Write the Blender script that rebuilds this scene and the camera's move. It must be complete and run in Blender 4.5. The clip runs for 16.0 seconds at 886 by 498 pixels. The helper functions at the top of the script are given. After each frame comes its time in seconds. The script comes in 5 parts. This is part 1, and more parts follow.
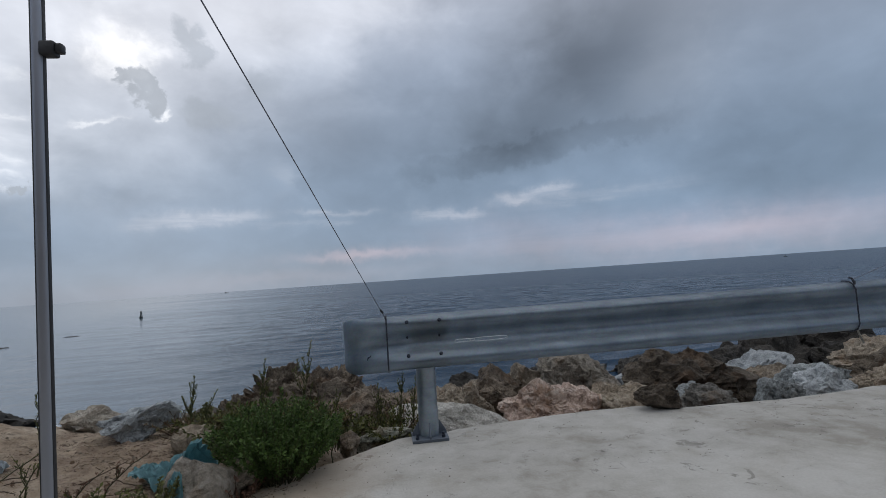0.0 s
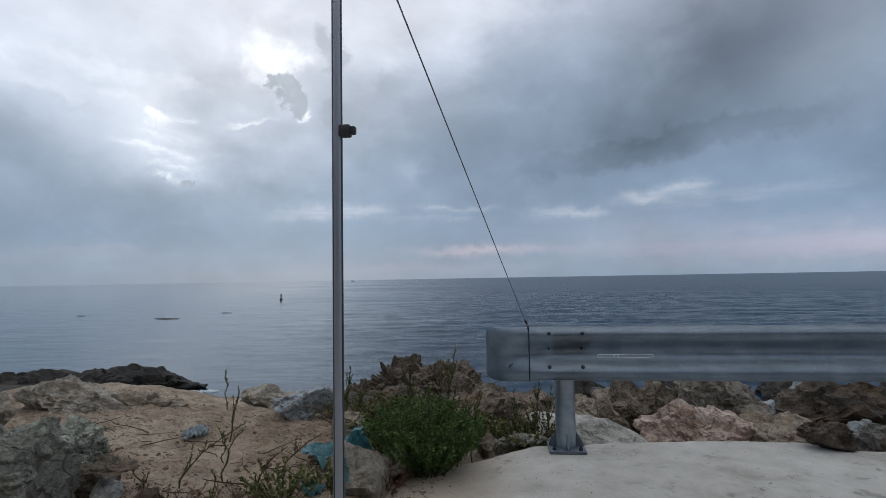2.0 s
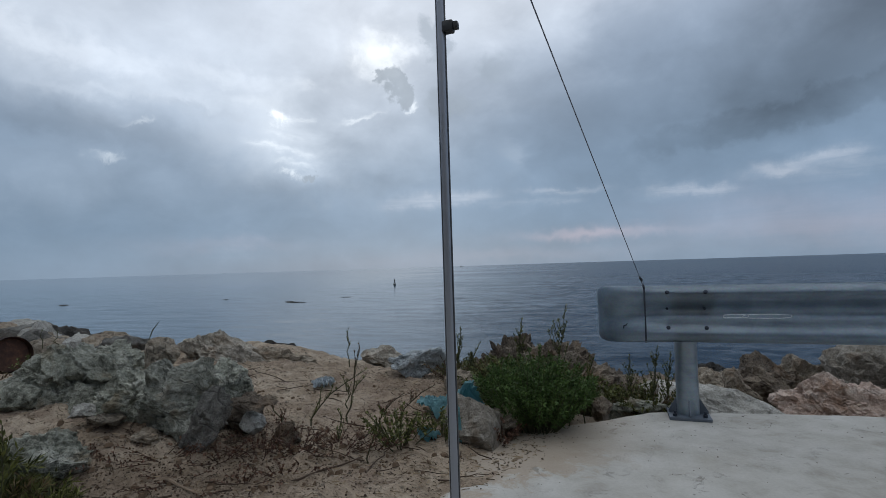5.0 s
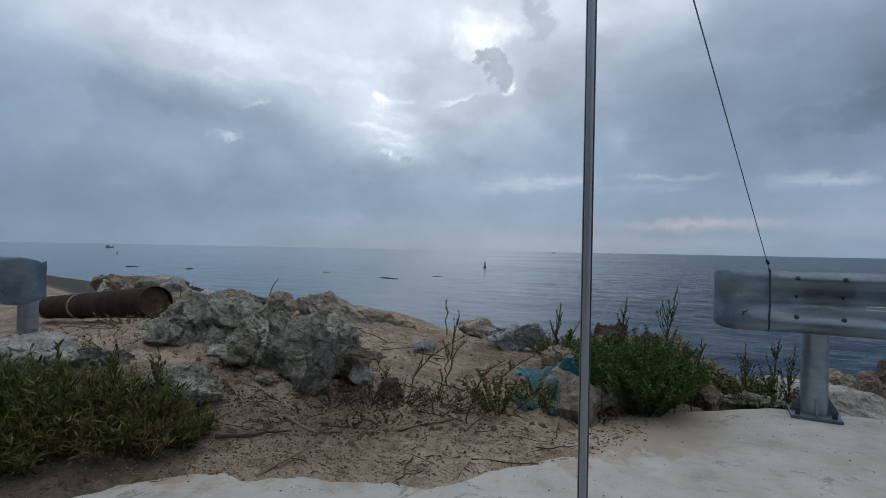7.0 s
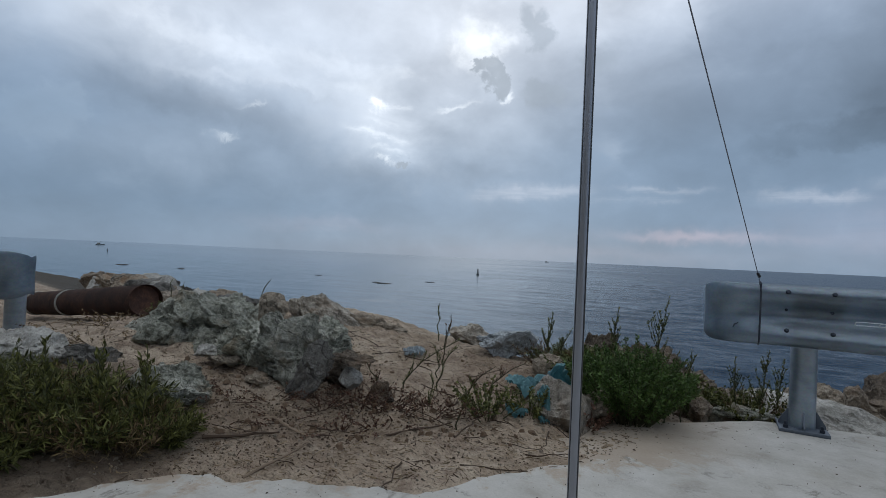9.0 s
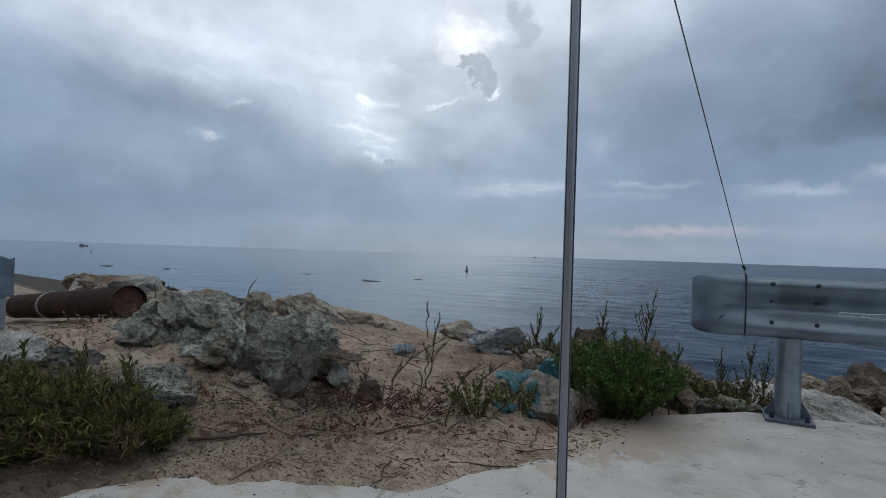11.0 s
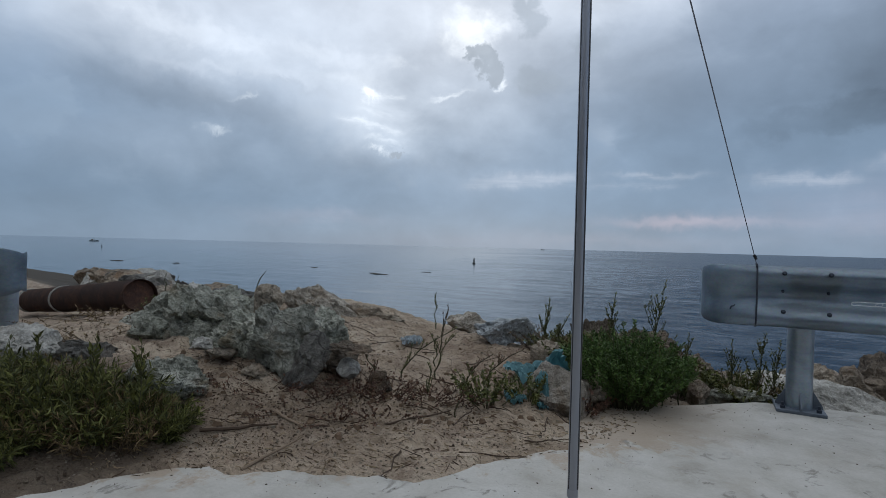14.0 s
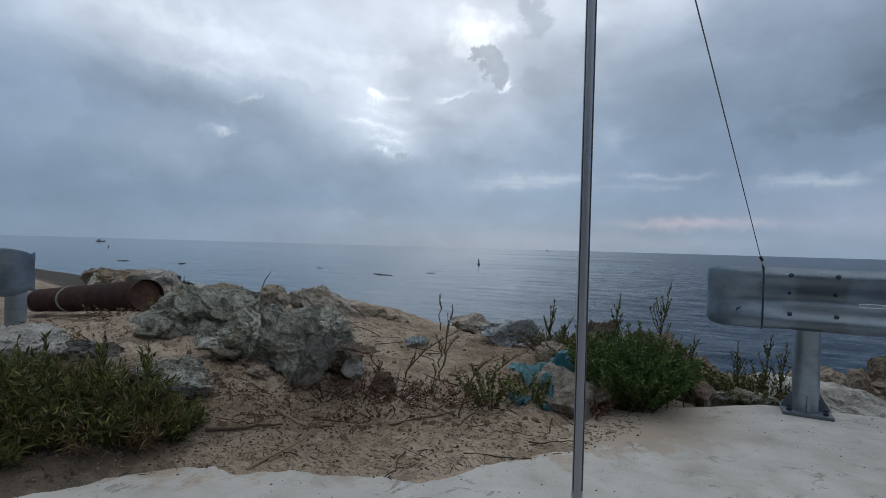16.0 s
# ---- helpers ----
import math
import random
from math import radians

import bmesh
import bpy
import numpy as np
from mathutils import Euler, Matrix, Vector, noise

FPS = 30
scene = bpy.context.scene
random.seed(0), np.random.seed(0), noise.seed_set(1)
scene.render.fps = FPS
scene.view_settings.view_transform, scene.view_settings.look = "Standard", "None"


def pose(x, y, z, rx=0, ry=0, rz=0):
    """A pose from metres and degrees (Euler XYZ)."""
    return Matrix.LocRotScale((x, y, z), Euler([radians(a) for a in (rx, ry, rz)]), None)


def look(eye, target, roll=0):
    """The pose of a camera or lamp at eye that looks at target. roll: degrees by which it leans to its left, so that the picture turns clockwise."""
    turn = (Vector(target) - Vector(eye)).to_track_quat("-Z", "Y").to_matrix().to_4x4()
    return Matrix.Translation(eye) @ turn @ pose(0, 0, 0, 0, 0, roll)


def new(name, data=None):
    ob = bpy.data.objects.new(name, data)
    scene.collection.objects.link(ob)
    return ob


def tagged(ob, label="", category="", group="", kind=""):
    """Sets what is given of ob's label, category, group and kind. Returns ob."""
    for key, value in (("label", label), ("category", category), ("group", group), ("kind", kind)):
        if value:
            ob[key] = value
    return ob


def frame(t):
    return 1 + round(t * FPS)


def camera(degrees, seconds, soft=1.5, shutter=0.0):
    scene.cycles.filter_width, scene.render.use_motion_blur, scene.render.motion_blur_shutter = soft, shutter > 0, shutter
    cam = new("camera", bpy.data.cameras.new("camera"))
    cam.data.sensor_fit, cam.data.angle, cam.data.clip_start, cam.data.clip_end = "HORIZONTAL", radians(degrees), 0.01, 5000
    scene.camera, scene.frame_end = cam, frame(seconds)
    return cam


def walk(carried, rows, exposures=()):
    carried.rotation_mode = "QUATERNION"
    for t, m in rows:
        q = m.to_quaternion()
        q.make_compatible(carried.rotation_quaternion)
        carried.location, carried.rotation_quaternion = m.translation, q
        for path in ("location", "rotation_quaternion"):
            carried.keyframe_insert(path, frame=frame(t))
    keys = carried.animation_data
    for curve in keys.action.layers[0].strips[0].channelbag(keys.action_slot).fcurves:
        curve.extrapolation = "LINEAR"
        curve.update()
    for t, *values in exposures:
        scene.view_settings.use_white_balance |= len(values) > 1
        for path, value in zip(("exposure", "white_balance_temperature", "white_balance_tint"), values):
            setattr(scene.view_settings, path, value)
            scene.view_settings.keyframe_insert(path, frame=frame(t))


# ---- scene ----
cam = camera(82.4, 16.0, soft=0.8)
PATH = [
    (0, (-0.101, 1.032, 1.095), (0.122, 3.016, 1.204), -3.9),
    (0.5, (-0.128, 1.018, 1.149), (0.144, 2.997, 1.255), -3.9),
    (1, (-0.147, 1.033, 1.168), (0.054, 3.022, 1.235), -3.8),
    (1.5, (-0.225, 1.004, 1.191), (-0.236, 3.003, 1.26), -2.8),
    (2, (-0.281, 0.941, 1.19), (-0.517, 2.923, 1.305), -1.0),
    (2.5, (-0.297, 0.91, 1.175), (-0.658, 2.871, 1.323), 0.3),
    (3, (-0.281, 0.907, 1.167), (-0.716, 2.854, 1.305), -0.4),
    (3.5, (-0.273, 0.92, 1.125), (-0.802, 2.845, 1.237), -1.0),
    (6, (-0.295, 0.927, 0.977), (-1.077, 2.767, 1.003), -0.2),
    (6.5, (-0.339, 0.889, 0.955), (-1.244, 2.673, 0.952), 1.1),
    (7, (-0.347, 0.882, 0.943), (-1.325, 2.626, 0.945), 1.1),
    (7.5, (-0.347, 0.882, 0.941), (-1.341, 2.617, 0.951), 1.2),
    (8, (-0.349, 0.882, 0.939), (-1.346, 2.615, 0.948), 1.9),
    (8.5, (-0.348, 0.887, 0.932), (-1.323, 2.633, 0.95), 2.5),
    (9, (-0.35, 0.88, 0.934), (-1.306, 2.636, 0.962), 2.6),
    (9.5, (-0.345, 0.889, 0.939), (-1.284, 2.654, 0.977), 2.4),
    (12, (-0.357, 0.899, 0.925), (-1.272, 2.678, 0.922), 1.7),
    (12.5, (-0.358, 0.899, 0.924), (-1.284, 2.672, 0.918), 1.4),
    (13, (-0.357, 0.897, 0.927), (-1.289, 2.666, 0.919), 1.4),
    (13.5, (-0.356, 0.899, 0.924), (-1.296, 2.665, 0.917), 1.4),
    (14, (-0.358, 0.9, 0.924), (-1.299, 2.665, 0.912), 1.5),
    (14.5, (-0.358, 0.899, 0.926), (-1.3, 2.664, 0.909), 1.8),
    (15, (-0.359, 0.894, 0.926), (-1.311, 2.653, 0.915), 2.1),
    (15.5, (-0.357, 0.897, 0.927), (-1.315, 2.652, 0.918), 1.9),
    (16, (-0.357, 0.897, 0.925), (-1.314, 2.653, 0.916), 1.6),
]
EXPOSURES = [(0.0, 0.0, 6800.0, 9.0), (1.5, 0.09, 6800.0, 9.0), (2.4, 0.0, 6550.0, 6.0), (3.3, -0.08, 6500.0, 5.0), (6.5, -0.03, 6450.0, 6.0), (16.0, -0.02, 6450.0, 6.0)]
walk(cam, [(t, look(eye, target, roll)) for t, eye, target, roll in PATH], EXPOSURES)

SEA = -3.6


# ---- node helpers ----
class Net:
    """Short hand for building node trees."""

    def __init__(self, tree):
        self.tree = tree

    def add(self, kind, **ins):
        node = self.tree.nodes.new(kind)
        for key, value in ins.items():
            self.put(node.inputs[key.replace("_", " ")], value)
        return node

    def put(self, socket, value):
        if isinstance(value, bpy.types.NodeSocket):
            self.tree.links.new(value, socket)
        else:
            socket.default_value = value

    def math(self, op, a, b=0.0, c=0.0, clamp=False):
        node = self.tree.nodes.new("ShaderNodeMath")
        node.operation, node.use_clamp = op, clamp
        for socket, value in zip(node.inputs, (a, b, c)):
            self.put(socket, value)
        return node.outputs[0]

    def vec(self, op, a, b=(0, 0, 0), scale=1.0):
        node = self.tree.nodes.new("ShaderNodeVectorMath")
        node.operation = op
        self.put(node.inputs[0], a)
        self.put(node.inputs[1], b)
        if op == "SCALE":
            self.put(node.inputs["Scale"], scale)
        return node.outputs["Value"] if op in ("DOT_PRODUCT", "LENGTH") else node.outputs[0]

    def noise(self, vector, scale, detail=4.0, rough=0.55, distort=0.0):
        node = self.add("ShaderNodeTexNoise", Vector=vector, Scale=scale, Detail=detail, Roughness=rough, Distortion=distort)
        return node

    def ramp(self, fac, stops):
        node = self.tree.nodes.new("ShaderNodeValToRGB")
        els = node.color_ramp.elements
        while len(els) < len(stops):
            els.new(0.5)
        for el, (pos, col) in zip(els, stops):
            el.position = pos
            el.color = (*col, 1) if len(col) == 3 else col
        self.put(node.inputs[0], fac)
        return node.outputs[0]

    def step(self, value, lo, hi):
        node = self.tree.nodes.new("ShaderNodeMapRange")
        node.interpolation_type = "SMOOTHSTEP"
        for socket, v in zip(node.inputs, (value, lo, hi, 0.0, 1.0)):
            self.put(socket, v)
        return node.outputs[0]

    def mix(self, fac, a, b, blend="MIX"):
        node = self.tree.nodes.new("ShaderNodeMix")
        node.data_type, node.blend_type = "RGBA", blend
        self.put(node.inputs[0], fac)
        for socket, v in ((node.inputs[6], a), (node.inputs[7], b)):
            self.put(socket, v if isinstance(v, bpy.types.NodeSocket) else (*v, 1))
        return node.outputs[2]


def heading(left, up):
    """Unit vector, degrees to the left of +y and above the horizon."""
    a, e = radians(left), radians(up)
    return (-math.sin(a) * math.cos(e), math.cos(a) * math.cos(e), math.sin(e))


# ---- world: broken cloud over the sea, the sun low behind it ----
SUN_LEFT, SUN_UP = 24.0, 23.0
world = bpy.data.worlds.new("world")
scene.world = world
world.use_nodes = True
w = Net(world.node_tree)
world.node_tree.nodes.clear()
d = w.add("ShaderNodeTexCoord").outputs["Generated"]
sep = w.add("ShaderNodeSeparateXYZ", Vector=d)
up = w.math("ABSOLUTE", sep.outputs[2])
elev = w.math("MULTIPLY", w.math("ARCSINE", up), 57.2958)
left = w.math("MULTIPLY", w.math("ARCTAN2", w.math("MULTIPLY", sep.outputs[0], -1.0), sep.outputs[1]), 57.2958)
# cloud edges: the sky's own coordinates, bent by noise at three sizes
wide = w.noise(w.vec("MULTIPLY", d, (1, 1, 1.6)), 2.6, 4, 0.5, 0.3)
ragged = w.noise(w.vec("MULTIPLY", d, (1, 1, 1.5)), 9.0, 6, 0.55, 0.2)
curled = w.noise(d, 34.0, 5, 0.6, 0.3)
bend = w.add("ShaderNodeSeparateColor", Color=wide.outputs["Color"])
tear = w.add("ShaderNodeSeparateColor", Color=ragged.outputs["Color"])
curl = w.add("ShaderNodeSeparateColor", Color=curled.outputs["Color"])


def bent(plain_angle, channel, far, near, close):
    total = plain_angle
    for noisy, size in ((bend, far), (tear, near), (curl, close)):
        if size:
            total = w.math("ADD", total, w.math("MULTIPLY", w.math("SUBTRACT", noisy.outputs[channel], 0.5), size))
    return total


LOOSE = (bent(left, 0, 9.0, 9.0, 0.0), bent(elev, 1, 4.0, 5.0, 0.0))
TIGHT = (bent(left, 0, 2.0, 4.5, 3.6), bent(elev, 1, 1.2, 3.0, 3.0))
STREAKY = (bent(left, 0, 0.0, 5.0, 2.5), bent(elev, 1, 1.0, 2.2, 1.5))
soft = wide.outputs["Fac"]
fine = ragged.outputs["Fac"]
streaky = w.noise(w.add("ShaderNodeCombineXYZ", X=w.math("MULTIPLY", left, 0.06), Y=w.math("MULTIPLY", elev, 0.55), Z=3.7).outputs[0], 1.0, 6, 0.6, 0.5).outputs["Fac"]


def bank(items, field):
    """Sum of soft cloud patches: left, up, half width, half height (degrees), weight."""
    total = 0.0
    for l, e, su, sv, k in items:
        a = w.math("DIVIDE", w.math("SUBTRACT", field[0], l), su)
        b = w.math("DIVIDE", w.math("SUBTRACT", field[1], e), sv)
        gone = w.math("ADD", w.math("MULTIPLY", a, a), w.math("MULTIPLY", b, b))
        total = w.math("ADD", total, w.math("MULTIPLY", w.math("EXPONENT", w.math("MULTIPLY", gone, -1.0)), k))
    return total


def bands(items, field):
    """Sum of long wisps: from (left, up) to (left, up), half thickness, weight."""
    total = 0.0
    for l0, e0, l1, e1, half, k in items:
        long = math.hypot(l1 - l0, e1 - e0)
        ux, uy = (l1 - l0) / long, (e1 - e0) / long
        px, py = w.math("SUBTRACT", field[0], (l0 + l1) / 2), w.math("SUBTRACT", field[1], (e0 + e1) / 2)
        a = w.math("DIVIDE", w.math("ADD", w.math("MULTIPLY", px, ux), w.math("MULTIPLY", py, uy)), long * 0.55)
        b = w.math("DIVIDE", w.math("SUBTRACT", w.math("MULTIPLY", py, ux), w.math("MULTIPLY", px, uy)), half)
        a2 = w.math("MULTIPLY", a, a)
        gone = w.math("ADD", w.math("MULTIPLY", a2, a2), w.math("MULTIPLY", b, b))
        total = w.math("ADD", total, w.math("MULTIPLY", w.math("EXPONENT", w.math("MULTIPLY", gone, -1.0)), k))
    return total


sky = w.add("ShaderNodeTexSky")
sky.sky_type, sky.sun_disc = "NISHITA", False
sky.sun_elevation, sky.sun_rotation = radians(SUN_UP), radians(-SUN_LEFT)
clear = w.vec("SCALE", sky.outputs[0], scale=0.06)
grey = w.ramp(w.math("DIVIDE", elev, 90.0), [(0.0, (0.236, 0.322, 0.450)), (0.05, (0.226, 0.320, 0.466)), (0.13, (0.238, 0.328, 0.470)), (0.24, (0.31, 0.385, 0.52)), (0.33, (0.41, 0.465, 0.585)), (0.55, (0.80, 0.84, 0.93)), (1.0, (1.02, 1.05, 1.12))])
texture_gain = w.math("ADD", 0.52, w.math("ADD", w.math("MULTIPLY", soft, 0.60), w.math("MULTIPLY", fine, 0.36)))
cloud = w.vec("SCALE", grey, scale=texture_gain)
# lit cloud round the hidden sun
bright = bank([(33, 24.5, 19, 8.0, 0.38), (62, 22.5, 16, 5.0, 0.30), (44, 17, 12, 4.5, 0.16), (36, 14, 6.0, 3.4, 0.30), (64, 18.5, 10, 3.0, 0.10), (13, 27, 7, 5, 0.20), (2, 29.5, 8, 3.4, 0.24), (55, 9.0, 14, 3.6, 0.085), (26, 13.5, 9, 4.5, 0.085), (-33.5, 19, 4, 5, 0.055), (11.2, 11.4, 1.3, 1.6, 0.07), (5, 24, 3.5, 4.5, 0.08)], LOOSE)
bright = w.math("ADD", bright, bands([(63, 21.5, 47, 18.8, 1.3, 0.15), (58, 17.3, 44, 17.2, 0.7, 0.09), (46, 20.5, 36, 19.0, 1.0, 0.10)], TIGHT))
cloud = w.vec("ADD", cloud, w.vec("SCALE", (1.0, 0.98, 1.0), scale=w.math("MULTIPLY", bright, w.math("ADD", 0.45, w.math("MULTIPLY", w.math("ADD", fine, w.math("MULTIPLY", soft, 0.6)), 0.70)))))
# a standing cloud head in the west, lighter than what lies behind it
head = w.step(bank([(67.5, 10.8, 3.4, 3.0, 1.0), (65.6, 12.6, 1.6, 1.3, 0.5)], TIGHT), 0.30, 0.70)
cloud = w.vec("ADD", cloud, w.vec("SCALE", (0.9, 1.0, 1.05), scale=w.math("MULTIPLY", head, 0.026)))
# heavier cloud
heavy = bank([(-16.5, 13.8, 6.5, 2.6, 0.30), (-23, 20, 9, 6, 0.44), (-9, 16.5, 8, 5.5, 0.20), (4, 15.5, 6, 5, 0.14), (12, 18, 6, 3.5, 0.10), (66, 5.0, 12, 3.0, 0.14), (-44, 10, 9, 4, 0.16), (-30, 26, 12, 6, 0.28), (30, 4.8, 12, 1.2, 0.05)], LOOSE)
heavy = w.math("ADD", heavy, bands([(63, 14.6, 46, 13.0, 1.7, 0.15), (40, 9.0, 20, 9.6, 1.0, 0.07), (54, 17.9, 40, 15.6, 0.5, 0.05)], TIGHT))
heavy = w.math("ADD", heavy, w.math("MULTIPLY", w.step(bands([(-2, 11.6, -34, 14.6, 1.7, 1.0)], TIGHT), 0.3, 0.8), 0.12))
cloud = w.vec("SCALE", cloud, scale=w.math("SUBTRACT", 1.0, w.math("MINIMUM", heavy, 0.62)))
# gaps torn through to the glare behind
torn = w.math("MULTIPLY", w.math("SUBTRACT", fine, 0.5), 0.9)
gap_field = w.math("ADD", bank([(25.4, 23.2, 3.0, 2.5, 1.15), (37.0, 16.3, 1.0, 0.9, 1.0), (22.2, 18.3, 0.5, 0.8, 0.9), (36.0, 10.8, 0.8, 0.4, 0.75), (52.4, 10.7, 1.5, 0.5, 0.55), (49.7, 14.7, 1.2, 0.4, 0.5), (33, 19.5, 3.0, 0.8, 0.42)], TIGHT), torn)
broken = w.math("ADD", 0.35, w.math("MULTIPLY", w.step(streaky, 0.36, 0.60), 0.45))
gap_field = w.math("ADD", gap_field, w.math("MULTIPLY", broken, bands([(30.2, 16.2, 25.0, 17.4, 0.30, 1.0), (37.5, 16.4, 32.0, 16.1, 0.40, 0.75), (40.5, 13.6, 33.5, 12.8, 0.40, 0.75), (38.5, 14.8, 34.0, 14.2, 0.40, 0.6), (38.0, 12.0, 34.0, 11.6, 0.35, 0.6), (44, 18.0, 33, 17.6, 0.8, 0.4)], STREAKY)))
cloud = w.vec("ADD", cloud, w.vec("SCALE", (0.55, 0.53, 0.50), scale=w.math("MULTIPLY", w.step(gap_field, 0.05, 1.35), 0.90)))
# small dark heads of cloud standing in front of the glare
def heads(items, lo, hi):
    return w.step(w.math("ADD", bank(items, TIGHT), w.math("MULTIPLY", torn, 0.6)), lo, hi)


inner = w.math("ADD", 0.72, w.math("MULTIPLY", w.math("ADD", fine, curled.outputs["Fac"]), 0.30))
dark = heads([(23.9, 21.1, 1.15, 1.35, 1.0), (25.3, 21.3, 0.7, 0.5, 0.8), (23.5, 19.4, 1.2, 1.1, 0.8), (22.6, 20.0, 0.7, 0.8, 0.6), (23.6, 18.4, 0.9, 0.8, 0.7), (34.4, 10.6, 0.9, 0.45, 0.9)], 0.32, 0.75)
pale = heads([(18.8, 18.7, 2.2, 1.2, 1.0), (16.5, 17.6, 2.4, 1.5, 0.8), (19.6, 24.9, 1.5, 1.6, 1.0), (18.4, 22.9, 1.4, 1.3, 0.85), (12.5, 21.5, 2.6, 2.2, 0.8), (33.2, 7.4, 1.5, 1.3, 0.6), (-25.1, 7.3, 1.3, 0.5, 0.6)], 0.25, 0.85)
cloud = w.mix(w.math("MULTIPLY", pale, w.math("ADD", 0.20, w.math("MULTIPLY", w.step(elev, 10.0, 17.0), 0.36))), cloud, w.vec("SCALE", (0.335, 0.400, 0.500), scale=inner))
cloud = w.mix(w.math("MULTIPLY", dark, 0.80), cloud, w.vec("SCALE", (0.335, 0.395, 0.490), scale=inner))
# low wisps: cream at seven degrees, rose near the horizon
cream = w.math("MULTIPLY", bands([(25, 7.2, 13.5, 7.6, 0.7, 0.17), (12, 6.6, 4, 7.0, 0.35, 0.08), (9, 7.9, 1.5, 7.8, 0.32, 0.12), (-3, 7.2, -11, 6.9, 0.50, 0.16), (-13, 8.2, -21, 8.6, 0.60, 0.19), (-18, 7.4, -32, 8.2, 0.7, 0.09)], STREAKY), w.math("ADD", 0.25, w.math("MULTIPLY", w.step(streaky, 0.34, 0.62), 0.95)))
cloud = w.vec("ADD", cloud, w.vec("SCALE", (1.0, 0.87, 0.82), scale=cream))
rose = w.math("MULTIPLY", bank([(2.0, 3.0, 7, 0.6, 0.19), (-12, 4.4, 9, 2.4, 0.07), (-35, 2.8, 18, 2.0, 0.18), (42, 2.8, 7, 0.7, 0.05), (10, 1.0, 16, 0.8, 0.04)], STREAKY), w.math("ADD", 0.35, w.math("MULTIPLY", streaky, 1.2)))
cloud = w.vec("ADD", cloud, w.vec("SCALE", (1.0, 0.60, 0.54), scale=rose))
both = w.mix(0.95, clear, cloud)
back = w.add("ShaderNodeBackground", Color=both, Strength=1.0)
w.tree.links.new(back.outputs[0], w.add("ShaderNodeOutputWorld").inputs[0])

sun = new("sun", bpy.data.lights.new("sun", "SUN"))
sun.data.energy, sun.data.angle, sun.data.color = 0.04, radians(45), (1.0, 0.94, 0.86)
sun.matrix_world = look((0, 0, 20), (Vector((0, 0, 20)) - Vector(heading(SUN_LEFT, SUN_UP))))


# ---- materials ----
def material(name):
    m = bpy.data.materials.new(name)
    m.use_nodes = True
    n = Net(m.node_tree)
    m.node_tree.nodes.clear()
    bsdf = n.add("ShaderNodeBsdfPrincipled")
    n.tree.links.new(bsdf.outputs[0], n.add("ShaderNodeOutputMaterial").inputs[0])
    return m, n, bsdf


def place(n, shift=True):
    """Object coordinates in metres, shifted from object to object."""
    co = n.add("ShaderNodeTexCoord").outputs["Object"]
    if not shift:
        return co
    r = n.add("ShaderNodeObjectInfo").outputs["Random"]
    return n.vec("ADD", co, n.vec("SCALE", (37.0, 11.0, 23.0), scale=r))


def bump(n, bsdf, height, strength, distance):
    b = n.add("ShaderNodeBump", Strength=strength, Distance=distance, Height=height)
    n.put(bsdf.inputs["Normal"], b.outputs[0])


